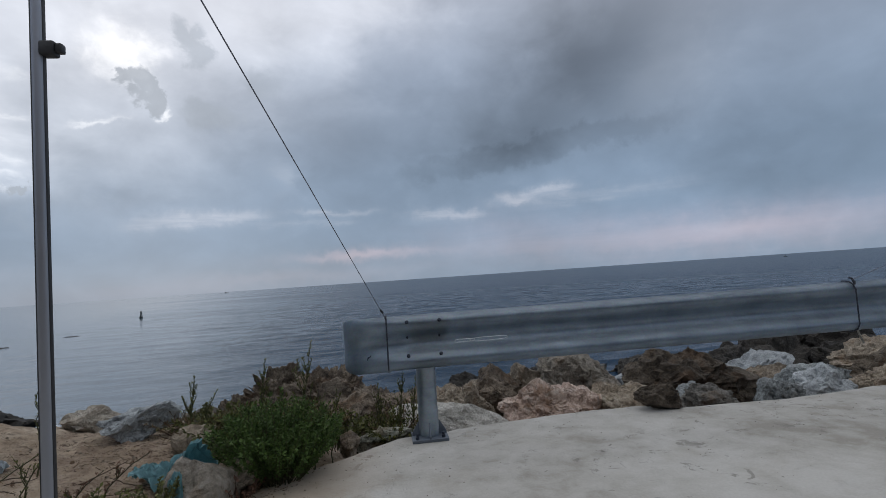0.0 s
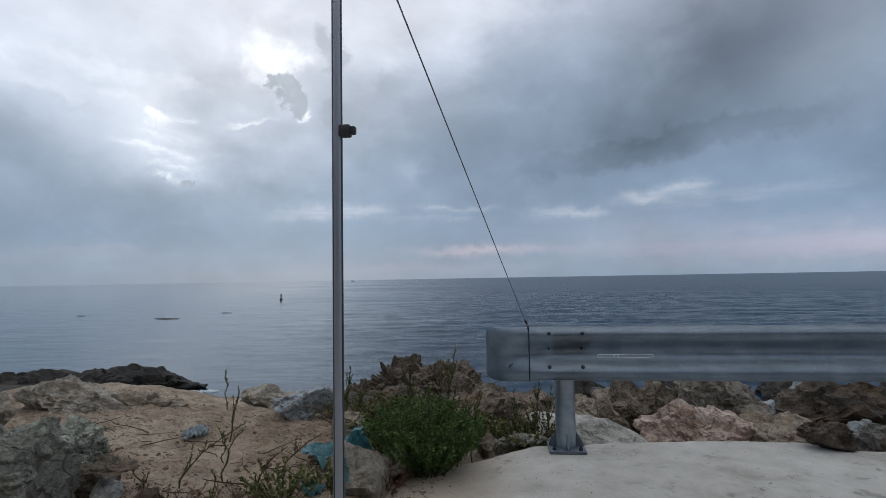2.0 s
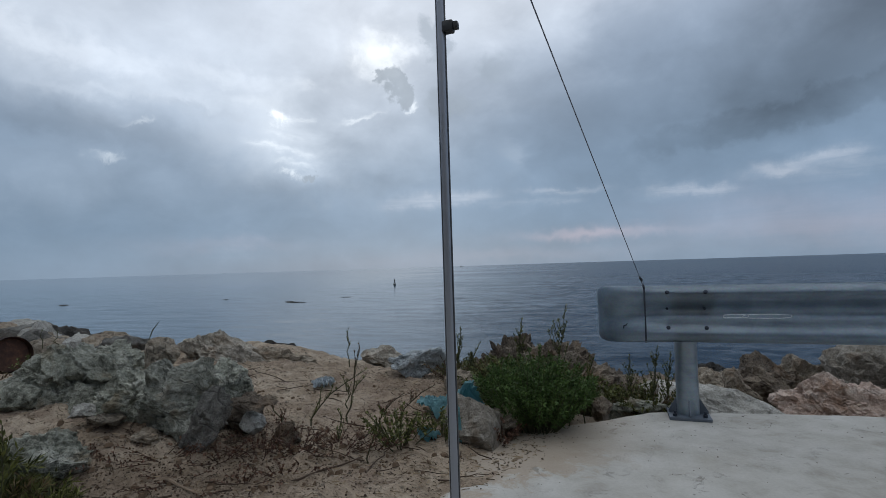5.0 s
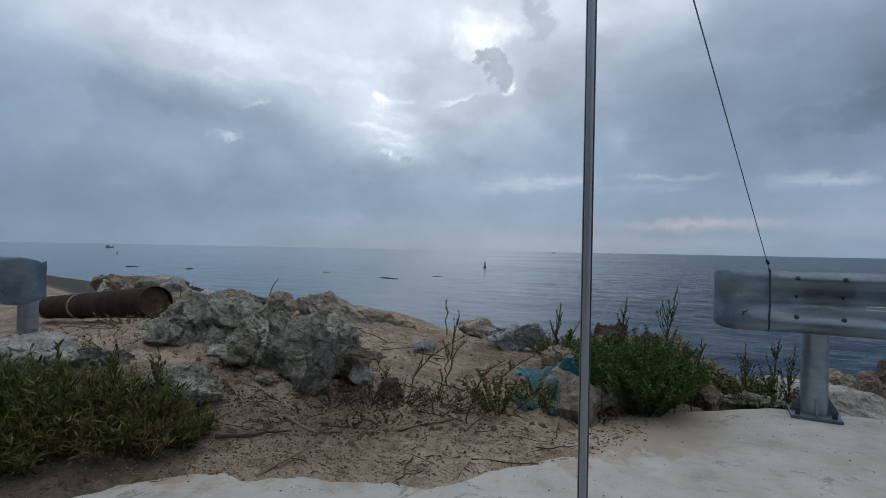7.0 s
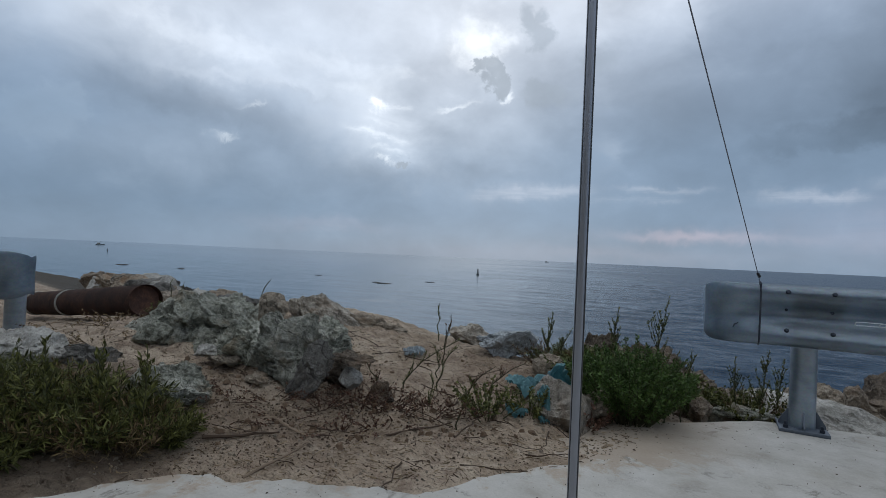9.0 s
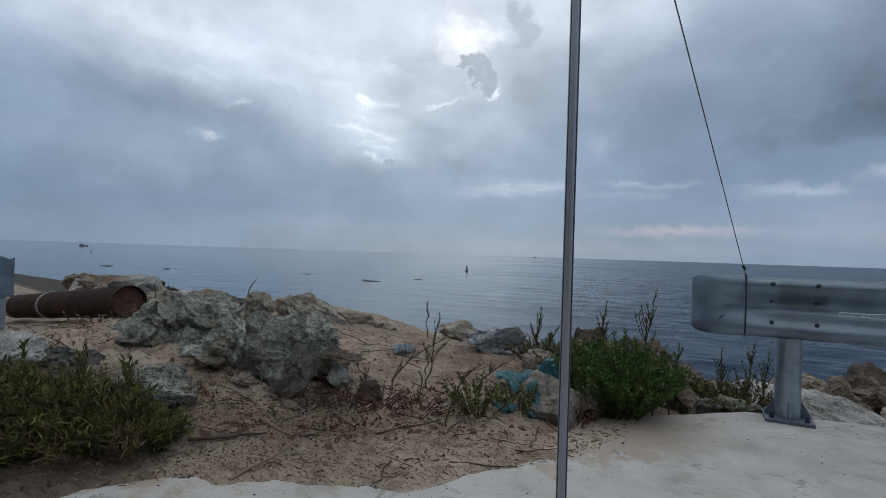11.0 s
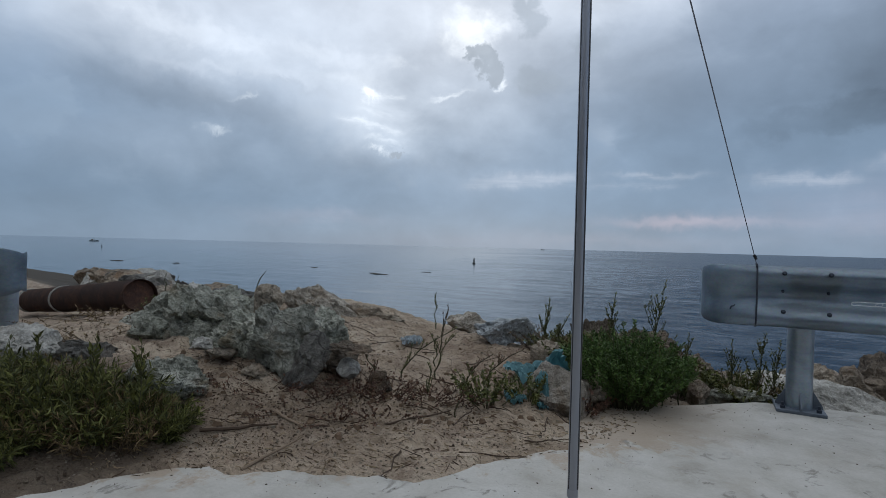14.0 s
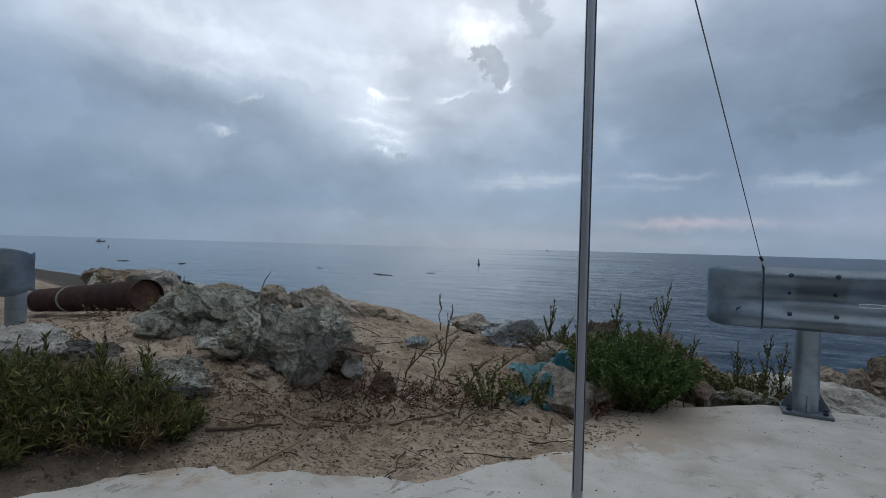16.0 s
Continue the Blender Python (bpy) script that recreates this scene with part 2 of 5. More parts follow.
def stone(name, dark, mid, light, scale=3.0, rough=0.9, rust=None, strata=0.0, relief=0.03):
    m, n, b = material(name)
    co = place(n)
    big = n.noise(co, scale, 6, 0.6, 0.4).outputs["Fac"]
    small = n.noise(co, scale * 11, 6, 0.7).outputs["Fac"]
    grain = n.noise(co, scale * 60, 3, 0.7).outputs["Fac"]
    veins = n.add("ShaderNodeTexVoronoi", Vector=n.vec("ADD", n.vec("MULTIPLY", co, (1, 1, 2.2 if strata else 1.0)), n.vec("SCALE", n.noise(co, scale * 2, 3).outputs["Color"], scale=0.35)), Scale=scale * 1.6)
    veins.feature = "DISTANCE_TO_EDGE"
    warped = n.vec("ADD", co, n.vec("SCALE", n.noise(co, scale * 3, 3).outputs["Color"], scale=0.22))
    plates = n.add("ShaderNodeTexVoronoi", Vector=n.vec("MULTIPLY", warped, (1, 1, 1.7)), Scale=scale * 3.2)
    plate = n.add("ShaderNodeSeparateColor", Color=plates.outputs["Color"]).outputs[0]
    chips = n.add("ShaderNodeTexVoronoi", Vector=n.vec("MULTIPLY", warped, (1.6, 1, 1.3)), Scale=scale * 8.5)
    chip = n.add("ShaderNodeSeparateColor", Color=chips.outputs["Color"]).outputs[1]
    crack = n.math("MAXIMUM", n.step(veins.outputs["Distance"], 0.0, 0.03), n.step(big, 0.56, 0.48))
    col = n.ramp(n.math("ADD", n.math("MULTIPLY", big, 0.5), n.math("MULTIPLY", small, 0.5)), [(0.39, dark), (0.49, mid), (0.60, light)])
    if rust:
        col = n.mix(n.math("MULTIPLY", n.step(n.noise(co, scale * 1.7, 5, 0.6).outputs["Fac"], 0.52, 0.68), 0.7), col, rust)
    col = n.mix(n.math("MULTIPLY", n.math("SUBTRACT", 1.0, crack), 0.55), col, tuple(c * 0.35 for c in dark))
    tone = n.math("ADD", 0.72, n.math("MULTIPLY", n.add("ShaderNodeObjectInfo").outputs["Random"], 0.5))
    col = n.vec("SCALE", col, scale=n.math("MULTIPLY", n.math("MULTIPLY", tone, n.math("ADD", 0.80, n.math("ADD", n.math("MULTIPLY", plate, 0.24), n.math("MULTIPLY", chip, 0.16)))), n.math("ADD", 0.75, n.math("MULTIPLY", grain, 0.5))))
    n.put(b.inputs["Base Color"], col)
    b.inputs["Roughness"].default_value = rough
    h = n.math("ADD", n.math("MULTIPLY", big, 0.6), n.math("ADD", n.math("MULTIPLY", small, 0.9), n.math("ADD", n.math("MULTIPLY", crack, 0.1), n.math("MULTIPLY", grain, 0.2))))
    h = n.math("ADD", h, n.math("ADD", n.math("MULTIPLY", plate, 0.42), n.math("MULTIPLY", chip, 0.22)))
    if strata:
        band = n.add("ShaderNodeTexWave", Vector=co, Scale=scale * 1.3, Distortion=9.0, Detail=4.0, Detail_Scale=1.6)
        band.bands_direction = "Z"
        h = n.math("ADD", h, n.math("MULTIPLY", band.outputs["Fac"], strata))
    bump(n, b, h, 1.0, relief)
    return m


def plain(name, col, rough=0.6, metal=0.0, spread=0.25, scale=12.0, relief=0.002):
    m, n, b = material(name)
    co = place(n)
    a = n.noise(co, scale, 5, 0.6).outputs["Fac"]
    f = n.noise(co, scale * 9, 4, 0.65).outputs["Fac"]
    k = n.math("ADD", 1.0 - spread, n.math("MULTIPLY", n.math("ADD", a, f), spread))
    n.put(b.inputs["Base Color"], n.vec("SCALE", n.add("ShaderNodeRGB").outputs[0], scale=k))
    n.tree.nodes["RGB"].outputs[0].default_value = (*col, 1)
    n.put(b.inputs["Roughness"], n.math("ADD", rough - 0.1, n.math("MULTIPLY", f, 0.2), clamp=True))
    b.inputs["Metallic"].default_value = metal
    bump(n, b, f, 0.6, relief)
    return m


def leafy(name, dark, light, rough=0.6):
    m, n, b = material(name)
    r = n.add("ShaderNodeNewGeometry").outputs["Random Per Island"]
    col = n.ramp(r, [(0.0, dark), (0.6, tuple((p + q) / 2 for p, q in zip(dark, light))), (1.0, light)])
    n.put(b.inputs["Base Color"], col)
    b.inputs["Roughness"].default_value = rough
    b.inputs["Specular IOR Level"].default_value = 0.25
    return m


def make_concrete():
    m, n, b = material("pale_concrete")
    co = place(n, False)
    big = n.noise(co, 0.9, 6, 0.6, 0.5).outputs["Fac"]
    mid = n.noise(co, 5.0, 6, 0.62, 0.3).outputs["Fac"]
    grit = n.noise(co, 70.0, 3, 0.6).outputs["Fac"]
    col = n.ramp(n.math("ADD", n.math("MULTIPLY", big, 0.55), n.math("MULTIPLY", mid, 0.45)), [(0.38, (0.311, 0.293, 0.258)), (0.47, (0.412, 0.397, 0.365)), (0.6, (0.490, 0.478, 0.449))])
    # thin dark scuffs and flaked skin
    flake = n.step(n.noise(co, 7.0, 7, 0.68, 0.8).outputs["Fac"], 0.575, 0.65)
    col = n.mix(n.math("MULTIPLY", n.math("MULTIPLY", flake, n.step(n.noise(co, 1.1, 3).outputs["Fac"], 0.46, 0.58)), 0.8), col, (0.215, 0.203, 0.179))
    pits = n.add("ShaderNodeTexVoronoi", Vector=n.vec("ADD", co, n.vec("SCALE", n.noise(co, 9.0, 2).outputs["Color"], scale=0.2)), Scale=9.0)
    spot = n.math("MULTIPLY", n.step(pits.outputs["Distance"], 0.13, 0.07), n.step(n.noise(co, 2.3, 3).outputs["Fac"], 0.5, 0.62))
    col = n.mix(n.math("MULTIPLY", spot, 0.6), col, (0.096, 0.090, 0.078))
    # sand trodden onto the slab
    dust = n.step(n.noise(co, 2.1, 6, 0.66, 0.5).outputs["Fac"], 0.55, 0.72)
    col = n.mix(n.math("MULTIPLY", dust, 0.3), col, (0.299, 0.258, 0.198))
    inland = n.vec("DOT_PRODUCT", n.vec("SUBTRACT", co, (-1.6, 2.75, 0.0)), (0.61, -0.79, 0.0))
    drift = n.step(n.math("ADD", inland, n.math("MULTIPLY", n.math("SUBTRACT", n.noise(co, 6.0, 7, 0.7, 0.4).outputs["Fac"], 0.5), 1.3)), 0.16, -0.04)
    drift = n.math("MULTIPLY", drift, n.step(n.add("ShaderNodeSeparateXYZ", Vector=co).outputs[0], 0.0, -0.70))
    col = n.mix(n.math("MULTIPLY", drift, 0.75), col, (0.335, 0.262, 0.190))
    n.put(b.inputs["Base Color"], n.vec("SCALE", col, scale=n.math("ADD", 0.88, n.math("MULTIPLY", grit, 0.24))))
    b.inputs["Roughness"].default_value = 0.92
    bump(n, b, n.math("ADD", n.math("MULTIPLY", mid, 0.7), n.math("SUBTRACT", n.math("MULTIPLY", grit, 0.2), n.math("MULTIPLY", flake, 0.25))), 0.7, 0.012)
    return m


def make_sand():
    m, n, b = material("sand")
    co = place(n, False)
    big = n.noise(co, 1.3, 6, 0.6, 0.4).outputs["Fac"]
    mid = n.noise(co, 9.0, 6, 0.65, 0.3).outputs["Fac"]
    grit = n.noise(co, 110.0, 4, 0.7).outputs["Fac"]
    col = n.ramp(n.math("ADD", n.math("MULTIPLY", big, 0.5), n.math("MULTIPLY", mid, 0.5)), [(0.38, (0.190, 0.138, 0.094)), (0.46, (0.335, 0.259, 0.187)), (0.57, (0.475, 0.388, 0.295))])
    # dark bits of plant litter
    bits = n.step(n.noise(n.vec("MULTIPLY", co, (1.0, 1.9, 1.0)), 30.0, 5, 0.65, 1.4).outputs["Fac"], 0.57, 0.64)
    patch = n.step(n.noise(co, 1.5, 6, 0.65).outputs["Fac"], 0.44, 0.56)
    col = n.mix(n.math("MULTIPLY", bits, n.math("ADD", 0.38, n.math("MULTIPLY", patch, 0.50))), col, (0.045, 0.023, 0.016))
    col = n.mix(n.math("MULTIPLY", n.math("MULTIPLY", patch, n.step(mid, 0.42, 0.58)), 0.58), col, (0.105, 0.055, 0.033))
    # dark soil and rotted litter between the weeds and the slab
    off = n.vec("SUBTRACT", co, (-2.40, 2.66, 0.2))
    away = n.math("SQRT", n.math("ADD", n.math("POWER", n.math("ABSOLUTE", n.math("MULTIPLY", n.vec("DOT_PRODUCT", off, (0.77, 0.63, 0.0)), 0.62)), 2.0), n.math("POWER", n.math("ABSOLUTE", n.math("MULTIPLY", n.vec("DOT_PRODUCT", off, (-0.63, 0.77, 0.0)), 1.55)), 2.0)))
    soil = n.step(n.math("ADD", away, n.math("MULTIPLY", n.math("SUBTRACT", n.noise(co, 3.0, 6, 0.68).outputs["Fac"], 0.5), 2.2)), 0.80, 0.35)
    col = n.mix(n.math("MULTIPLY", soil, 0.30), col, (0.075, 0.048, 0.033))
    # darker brown round the grassy weeds, with an uneven border
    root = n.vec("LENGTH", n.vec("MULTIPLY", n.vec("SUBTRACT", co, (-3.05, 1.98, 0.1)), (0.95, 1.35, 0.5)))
    weed_brown = n.step(n.math("ADD", root, n.math("MULTIPLY", n.math("SUBTRACT", n.noise(co, 4.0, 6, 0.68).outputs["Fac"], 0.5), 1.1)), 0.95, 0.55)
    col = n.mix(n.math("MULTIPLY", weed_brown, 0.8), col, (0.060, 0.042, 0.028))
    # wet, weed-grown ground low down by the water
    high = n.add("ShaderNodeSeparateXYZ", Vector=co).outputs[2]
    col = n.mix(n.step(high, -0.25, -0.9), col, (0.049, 0.040, 0.029))
    n.put(b.inputs["Base Color"], n.vec("SCALE", col, scale=n.math("ADD", 0.7, n.math("MULTIPLY", grit, 0.6))))
    b.inputs["Roughness"].default_value = 0.95
    bump(n, b, n.math("ADD", n.math("MULTIPLY", mid, 0.8), n.math("ADD", n.math("MULTIPLY", grit, 0.12), n.math("MULTIPLY", bits, 0.15))), 1.0, 0.07)
    return m


def make_water():
    m, n, b = material("sea_water")
    co = place(n, False)
    swell = n.noise(n.vec("MULTIPLY", co, (0.55, 1.0, 1.0)), 0.16, 3, 0.5, 0.4).outputs["Fac"]
    chop = n.noise(n.vec("MULTIPLY", co, (0.45, 1.0, 1.0)), 0.9, 5, 0.6, 0.5).outputs["Fac"]
    ripple = n.noise(n.vec("MULTIPLY", co, (0.6, 1.0, 1.0)), 4.5, 3, 0.6, 0.3).outputs["Fac"]
    lanes = n.noise(n.vec("MULTIPLY", co, (0.22, 1.0, 1.0)), 0.022, 5, 0.6, 0.8).outputs["Fac"]
    # smooth water in the lee to the west, wind-ruffled water to the east
    sep = n.add("ShaderNodeSeparateXYZ", Vector=co)
    west = n.math("MULTIPLY", n.math("ARCTAN2", n.math("MULTIPLY", sep.outputs[0], -1.0), sep.outputs[1]), 57.2958)
    calm = n.step(n.math("ADD", west, n.math("MULTIPLY", n.math("SUBTRACT", lanes, 0.5), 34.0)), 2.0, 26.0)
    n.put(b.inputs["Base Color"], n.mix(calm, (0.002, 0.026, 0.060), (0.006, 0.042, 0.078)))
    # far off, the small waves blur into a rougher sheet
    far = n.step(n.vec("LENGTH", co), 25.0, 220.0)
    n.put(b.inputs["Roughness"], n.math("ADD", 0.20, n.math("ADD", n.math("MULTIPLY", calm, -0.125), n.math("MULTIPLY", far, n.math("SUBTRACT", 0.10, n.math("MULTIPLY", calm, 0.09))))))
    b.inputs["IOR"].default_value = 1.33
    n.put(b.inputs["Specular IOR Level"], n.math("ADD", 0.32, n.math("MULTIPLY", calm, 0.12)))
    h = n.math("ADD", n.math("MULTIPLY", swell, 1.5), n.math("ADD", n.math("MULTIPLY", chop, 0.62), n.math("MULTIPLY", ripple, 0.10)))
    still = n.math("SUBTRACT", 1.0, n.math("MULTIPLY", calm, 0.86))
    bump(n, b, h, n.math("MULTIPLY", still, n.math("SUBTRACT", 0.85, n.math("MULTIPLY", far, 0.50))), 0.9)
    return m


def make_galvanised():
    m, n, b = material("galvanised_steel")
    co = place(n, False)
    cloudy = n.noise(co, 4.0, 6, 0.6, 0.6).outputs["Fac"]
    spangle = n.add("ShaderNodeTexVoronoi", Vector=co, Scale=90.0).outputs["Color"]
    streak = n.noise(n.vec("MULTIPLY", co, (1.0, 6.0, 9.0)), 2.2, 5, 0.6).outputs["Fac"]
    col = n.ramp(n.math("ADD", n.math("MULTIPLY", cloudy, 0.6), n.math("MULTIPLY", streak, 0.4)), [(0.34, (0.215, 0.265, 0.315)), (0.5, (0.31, 0.37, 0.43)), (0.66, (0.40, 0.465, 0.525))])
    col = n.mix(0.06, col, spangle, "OVERLAY")
    n.put(b.inputs["Base Color"], col)
    b.inputs["Metallic"].default_value = 0.72
    n.put(b.inputs["Roughness"], n.math("ADD", 0.26, n.math("MULTIPLY", cloudy, 0.24)))
    bump(n, b, n.math("ADD", cloudy, n.math("MULTIPLY", streak, 0.4)), 0.25, 0.006)
    return m


def make_rust():
    m, n, b = material("rusty_steel")
    co = place(n)
    big = n.noise(co, 3.5, 6, 0.65, 0.5).outputs["Fac"]
    small = n.noise(co, 30.0, 5, 0.7).outputs["Fac"]
    col = n.ramp(n.math("ADD", n.math("MULTIPLY", big, 0.6), n.math("MULTIPLY", small, 0.4)), [(0.3, (0.022, 0.014, 0.012)), (0.5, (0.065, 0.032, 0.023)), (0.68, (0.16, 0.075, 0.042))])
    n.put(b.inputs["Base Color"], col)
    b.inputs["Roughness"].default_value = 0.85
    bump(n, b, n.math("ADD", big, small), 0.7, 0.01)
    return m


CONCRETE, SAND, WATER, STEEL, RUST = make_concrete(), make_sand(), make_water(), make_galvanised(), make_rust()
GREENSTONE = stone("green_grey_stone", (0.095, 0.096, 0.073), (0.355, 0.360, 0.298), (0.610, 0.605, 0.535), 2.9, rust=(0.260, 0.205, 0.130), strata=0.10, relief=0.05)
TANSTONE = stone("tan_stone", (0.129, 0.099, 0.072), (0.304, 0.251, 0.190), (0.440, 0.380, 0.304), 2.4, rust=(0.228, 0.144, 0.084), relief=0.04)
PINKSTONE = stone("pink_stone", (0.287, 0.191, 0.154), (0.536, 0.412, 0.345), (0.670, 0.574, 0.507), 2.2, rust=(0.431, 0.258, 0.162), strata=0.1, relief=0.028)
GREYSTONE = stone("grey_stone", (0.059, 0.058, 0.053), (0.139, 0.132, 0.119), (0.238, 0.231, 0.211), 1.6, rust=(0.145, 0.099, 0.066), strata=0.2, relief=0.06)
BROWNSTONE = stone("brown_stone", (0.050, 0.038, 0.028), (0.128, 0.100, 0.074), (0.235, 0.192, 0.145), 1.6, rust=(0.158, 0.099, 0.059), strata=0.25, relief=0.06)
BLUESTONE = stone("blue_grey_stone", (0.105, 0.117, 0.120), (0.220, 0.240, 0.245), (0.335, 0.360, 0.360), 3.0, relief=0.03)
BLUEPALE = stone("pale_blue_stone", (0.190, 0.205, 0.215), (0.340, 0.365, 0.380), (0.470, 0.500, 0.515), 3.0, relief=0.03)
PALESTONE = stone("pale_stone", (0.232, 0.223, 0.196), (0.374, 0.360, 0.329), (0.517, 0.508, 0.472), 4.0, relief=0.02)
WETSTONE = stone("dark_wet_stone", (0.012, 0.011, 0.009), (0.033, 0.028, 0.023), (0.073, 0.063, 0.050), 0.9, rough=0.75, relief=0.12)
ALU = plain("grey_aluminium", (0.33, 0.345, 0.385), 0.42, 0.8, 0.10, 20, 0.0002)
BLACK = plain("black_plastic", (0.02, 0.02, 0.022), 0.5)
CORD = plain("dark_cord", (0.035, 0.04, 0.055), 0.8)
LINE = plain("grey_line", (0.15, 0.16, 0.20), 0.7)
DARKSTEEL = plain("weathered_steel", (0.135, 0.160, 0.195), 0.5, 0.6, 0.4, 9)
BOLT = plain("weathered_bolt", (0.045, 0.055, 0.075), 0.55, 0.6)
CLOTH = plain("blue_green_tarpaulin", (0.165, 0.345, 0.385), 0.55, 0, 0.7, 16)
CHALKSTONE = stone("chalky_tan_stone", (0.20, 0.172, 0.135), (0.40, 0.355, 0.295), (0.56, 0.515, 0.45), 2.4, rust=(0.30, 0.22, 0.15), relief=0.04)
CLOD = plain("earth_clod", (0.150, 0.100, 0.064), 0.95, 0, 0.5, 24)
STRAW = leafy("straw", (0.045, 0.028, 0.018), (0.36, 0.27, 0.17), 0.9)
PLASTIC = plain("pale_blue_plastic", (0.50, 0.56, 0.60), 0.4, 0, 0.3, 14)
WOOD = plain("bleached_wood", (0.211, 0.156, 0.109), 0.85, 0, 0.4, 14)
TWIG = plain("brown_twig", (0.066, 0.043, 0.028), 0.9, 0, 0.4, 20)
STEM = plain("weed_stem", (0.058, 0.058, 0.027), 0.85, 0, 0.4, 20)
BUSHLEAF = leafy("bush_leaf", (0.030, 0.060, 0.015), (0.110, 0.180, 0.045))
WEEDLEAF = leafy("weed_leaf", (0.052, 0.064, 0.020), (0.175, 0.180, 0.058))
GRASSLEAF = leafy("grass_leaf", (0.032, 0.038, 0.012), (0.185, 0.190, 0.056))
DRYLEAF = leafy("dry_leaf", (0.055, 0.027, 0.019), (0.187, 0.101, 0.066))
DEADSTEM = plain("dead_stem", (0.070, 0.043, 0.030), 0.9, 0, 0.5, 20)
FOAM = plain("sea_foam", (0.75, 0.78, 0.8), 0.8)
WHITE = plain("scratched_zinc", (0.72, 0.75, 0.76), 0.5, 0.3)


# ---- mesh helpers ----
def mesh_of(name, bm, mat, smooth=True):
    me = bpy.data.meshes.new(name)
    bmesh.ops.recalc_face_normals(bm, faces=bm.faces)
    bm.to_mesh(me)
    bm.free()
    for p in me.polygons:
        p.use_smooth = smooth
    me.materials.append(mat)
    return me


def sharp_edges(me, degrees):
    me.set_sharp_from_angle(angle=radians(degrees))
    return me


def part(name, bm, mat, parent=None, label="", smooth=True, sharp=40):
    me = mesh_of(name, bm, mat, smooth)
    if smooth:
        sharp_edges(me, sharp)
    ob = new(name, me)
    if parent:
        ob.parent = parent
    return tagged(ob, label)


def holder(name, at, label, category, group="", kind=""):
    ob = new(name)
    ob.location = at
    ob.empty_display_size = 0.05
    return tagged(ob, label, category, group, kind)


def tube(bm, points, radii, sides=8, cap=True):
    """A round rod through points."""
    pts = [Vector(p) for p in points]
    if isinstance(radii, (int, float)):
        radii = [radii] * len(pts)
    rings, side = [], None
    for i, p in enumerate(pts):
        ahead = (pts[min(i + 1, len(pts) - 1)] - pts[max(i - 1, 0)]).normalized()
        if side is None:
            side = ahead.cross(Vector((0, 0, 1) if abs(ahead.z) < 0.9 else (1, 0, 0))).normalized()
        side = (side - ahead * side.dot(ahead)).normalized()
        other = ahead.cross(side)
        rings.append([bm.verts.new(p + radii[i] * (math.cos(a) * side + math.sin(a) * other)) for a in (2 * math.pi * k / sides for k in range(sides))])
    for a, b in zip(rings, rings[1:]):
        for k in range(sides):
            bm.faces.new((a[k], a[(k + 1) % sides], b[(k + 1) % sides], b[k]))
    if cap:
        bm.faces.new(rings[0][::-1])
        bm.faces.new(rings[-1])
    return bm


def box(bm, lo, hi, bevel=0.0):
    m = Matrix.Translation([(a + b) / 2 for a, b in zip(lo, hi)]) @ Matrix.Diagonal([b - a for a, b in zip(lo, hi)] + [1])
    made = bmesh.ops.create_cube(bm, size=1, matrix=m)
    if bevel:
        edges = list({e for v in made["verts"] for e in v.link_edges})
        bmesh.ops.bevel(bm, geom=edges, offset=bevel, segments=2, profile=0.5, affect="EDGES")
    return bm


# ---- the lie of the land ----
EDGE = [(-30, 0.7), (-8, 0.9), (-3.4, 1.25), (-2.55, 1.72), (-2.42, 2.02), (-2.21, 2.27), (-1.86, 2.45), (-1.38, 2.66), (-1.22, 2.95), (-0.94, 3.25), (-0.8, 3.62), (-0.42, 4.36), (-0.1, 4.64), (0.54, 4.75), (1.16, 4.82), (1.75, 4.83), (2.0, 4.68), (2.86, 4.64), (3.78, 4.72), (9, 4.9), (30, 5.2)]


def smooth01(v, lo, hi):
    s = min(1.0, max(0.0, (v - lo) / (hi - lo)))
    return s * s * (3 - 2 * s)


def past_edge(x, y):
    """Metres past the slab's seaward edge; negative on the slab."""
    best, sign = 1e9, 1
    for (ax, ay), (bx, by) in zip(EDGE, EDGE[1:]):
        ux, uy = bx - ax, by - ay
        s = min(1, max(0, ((x - ax) * ux + (y - ay) * uy) / (ux * ux + uy * uy)))
        gap2 = (x - ax - s * ux) ** 2 + (y - ay - s * uy) ** 2
        if gap2 < best:
            best, sign = gap2, 1 if ux * (y - ay) - uy * (x - ax) > 0 else -1
    return sign * math.sqrt(best)


def crest(x):
    return 4.75 + 0.22 * max(0.0, -(x + 4.0))


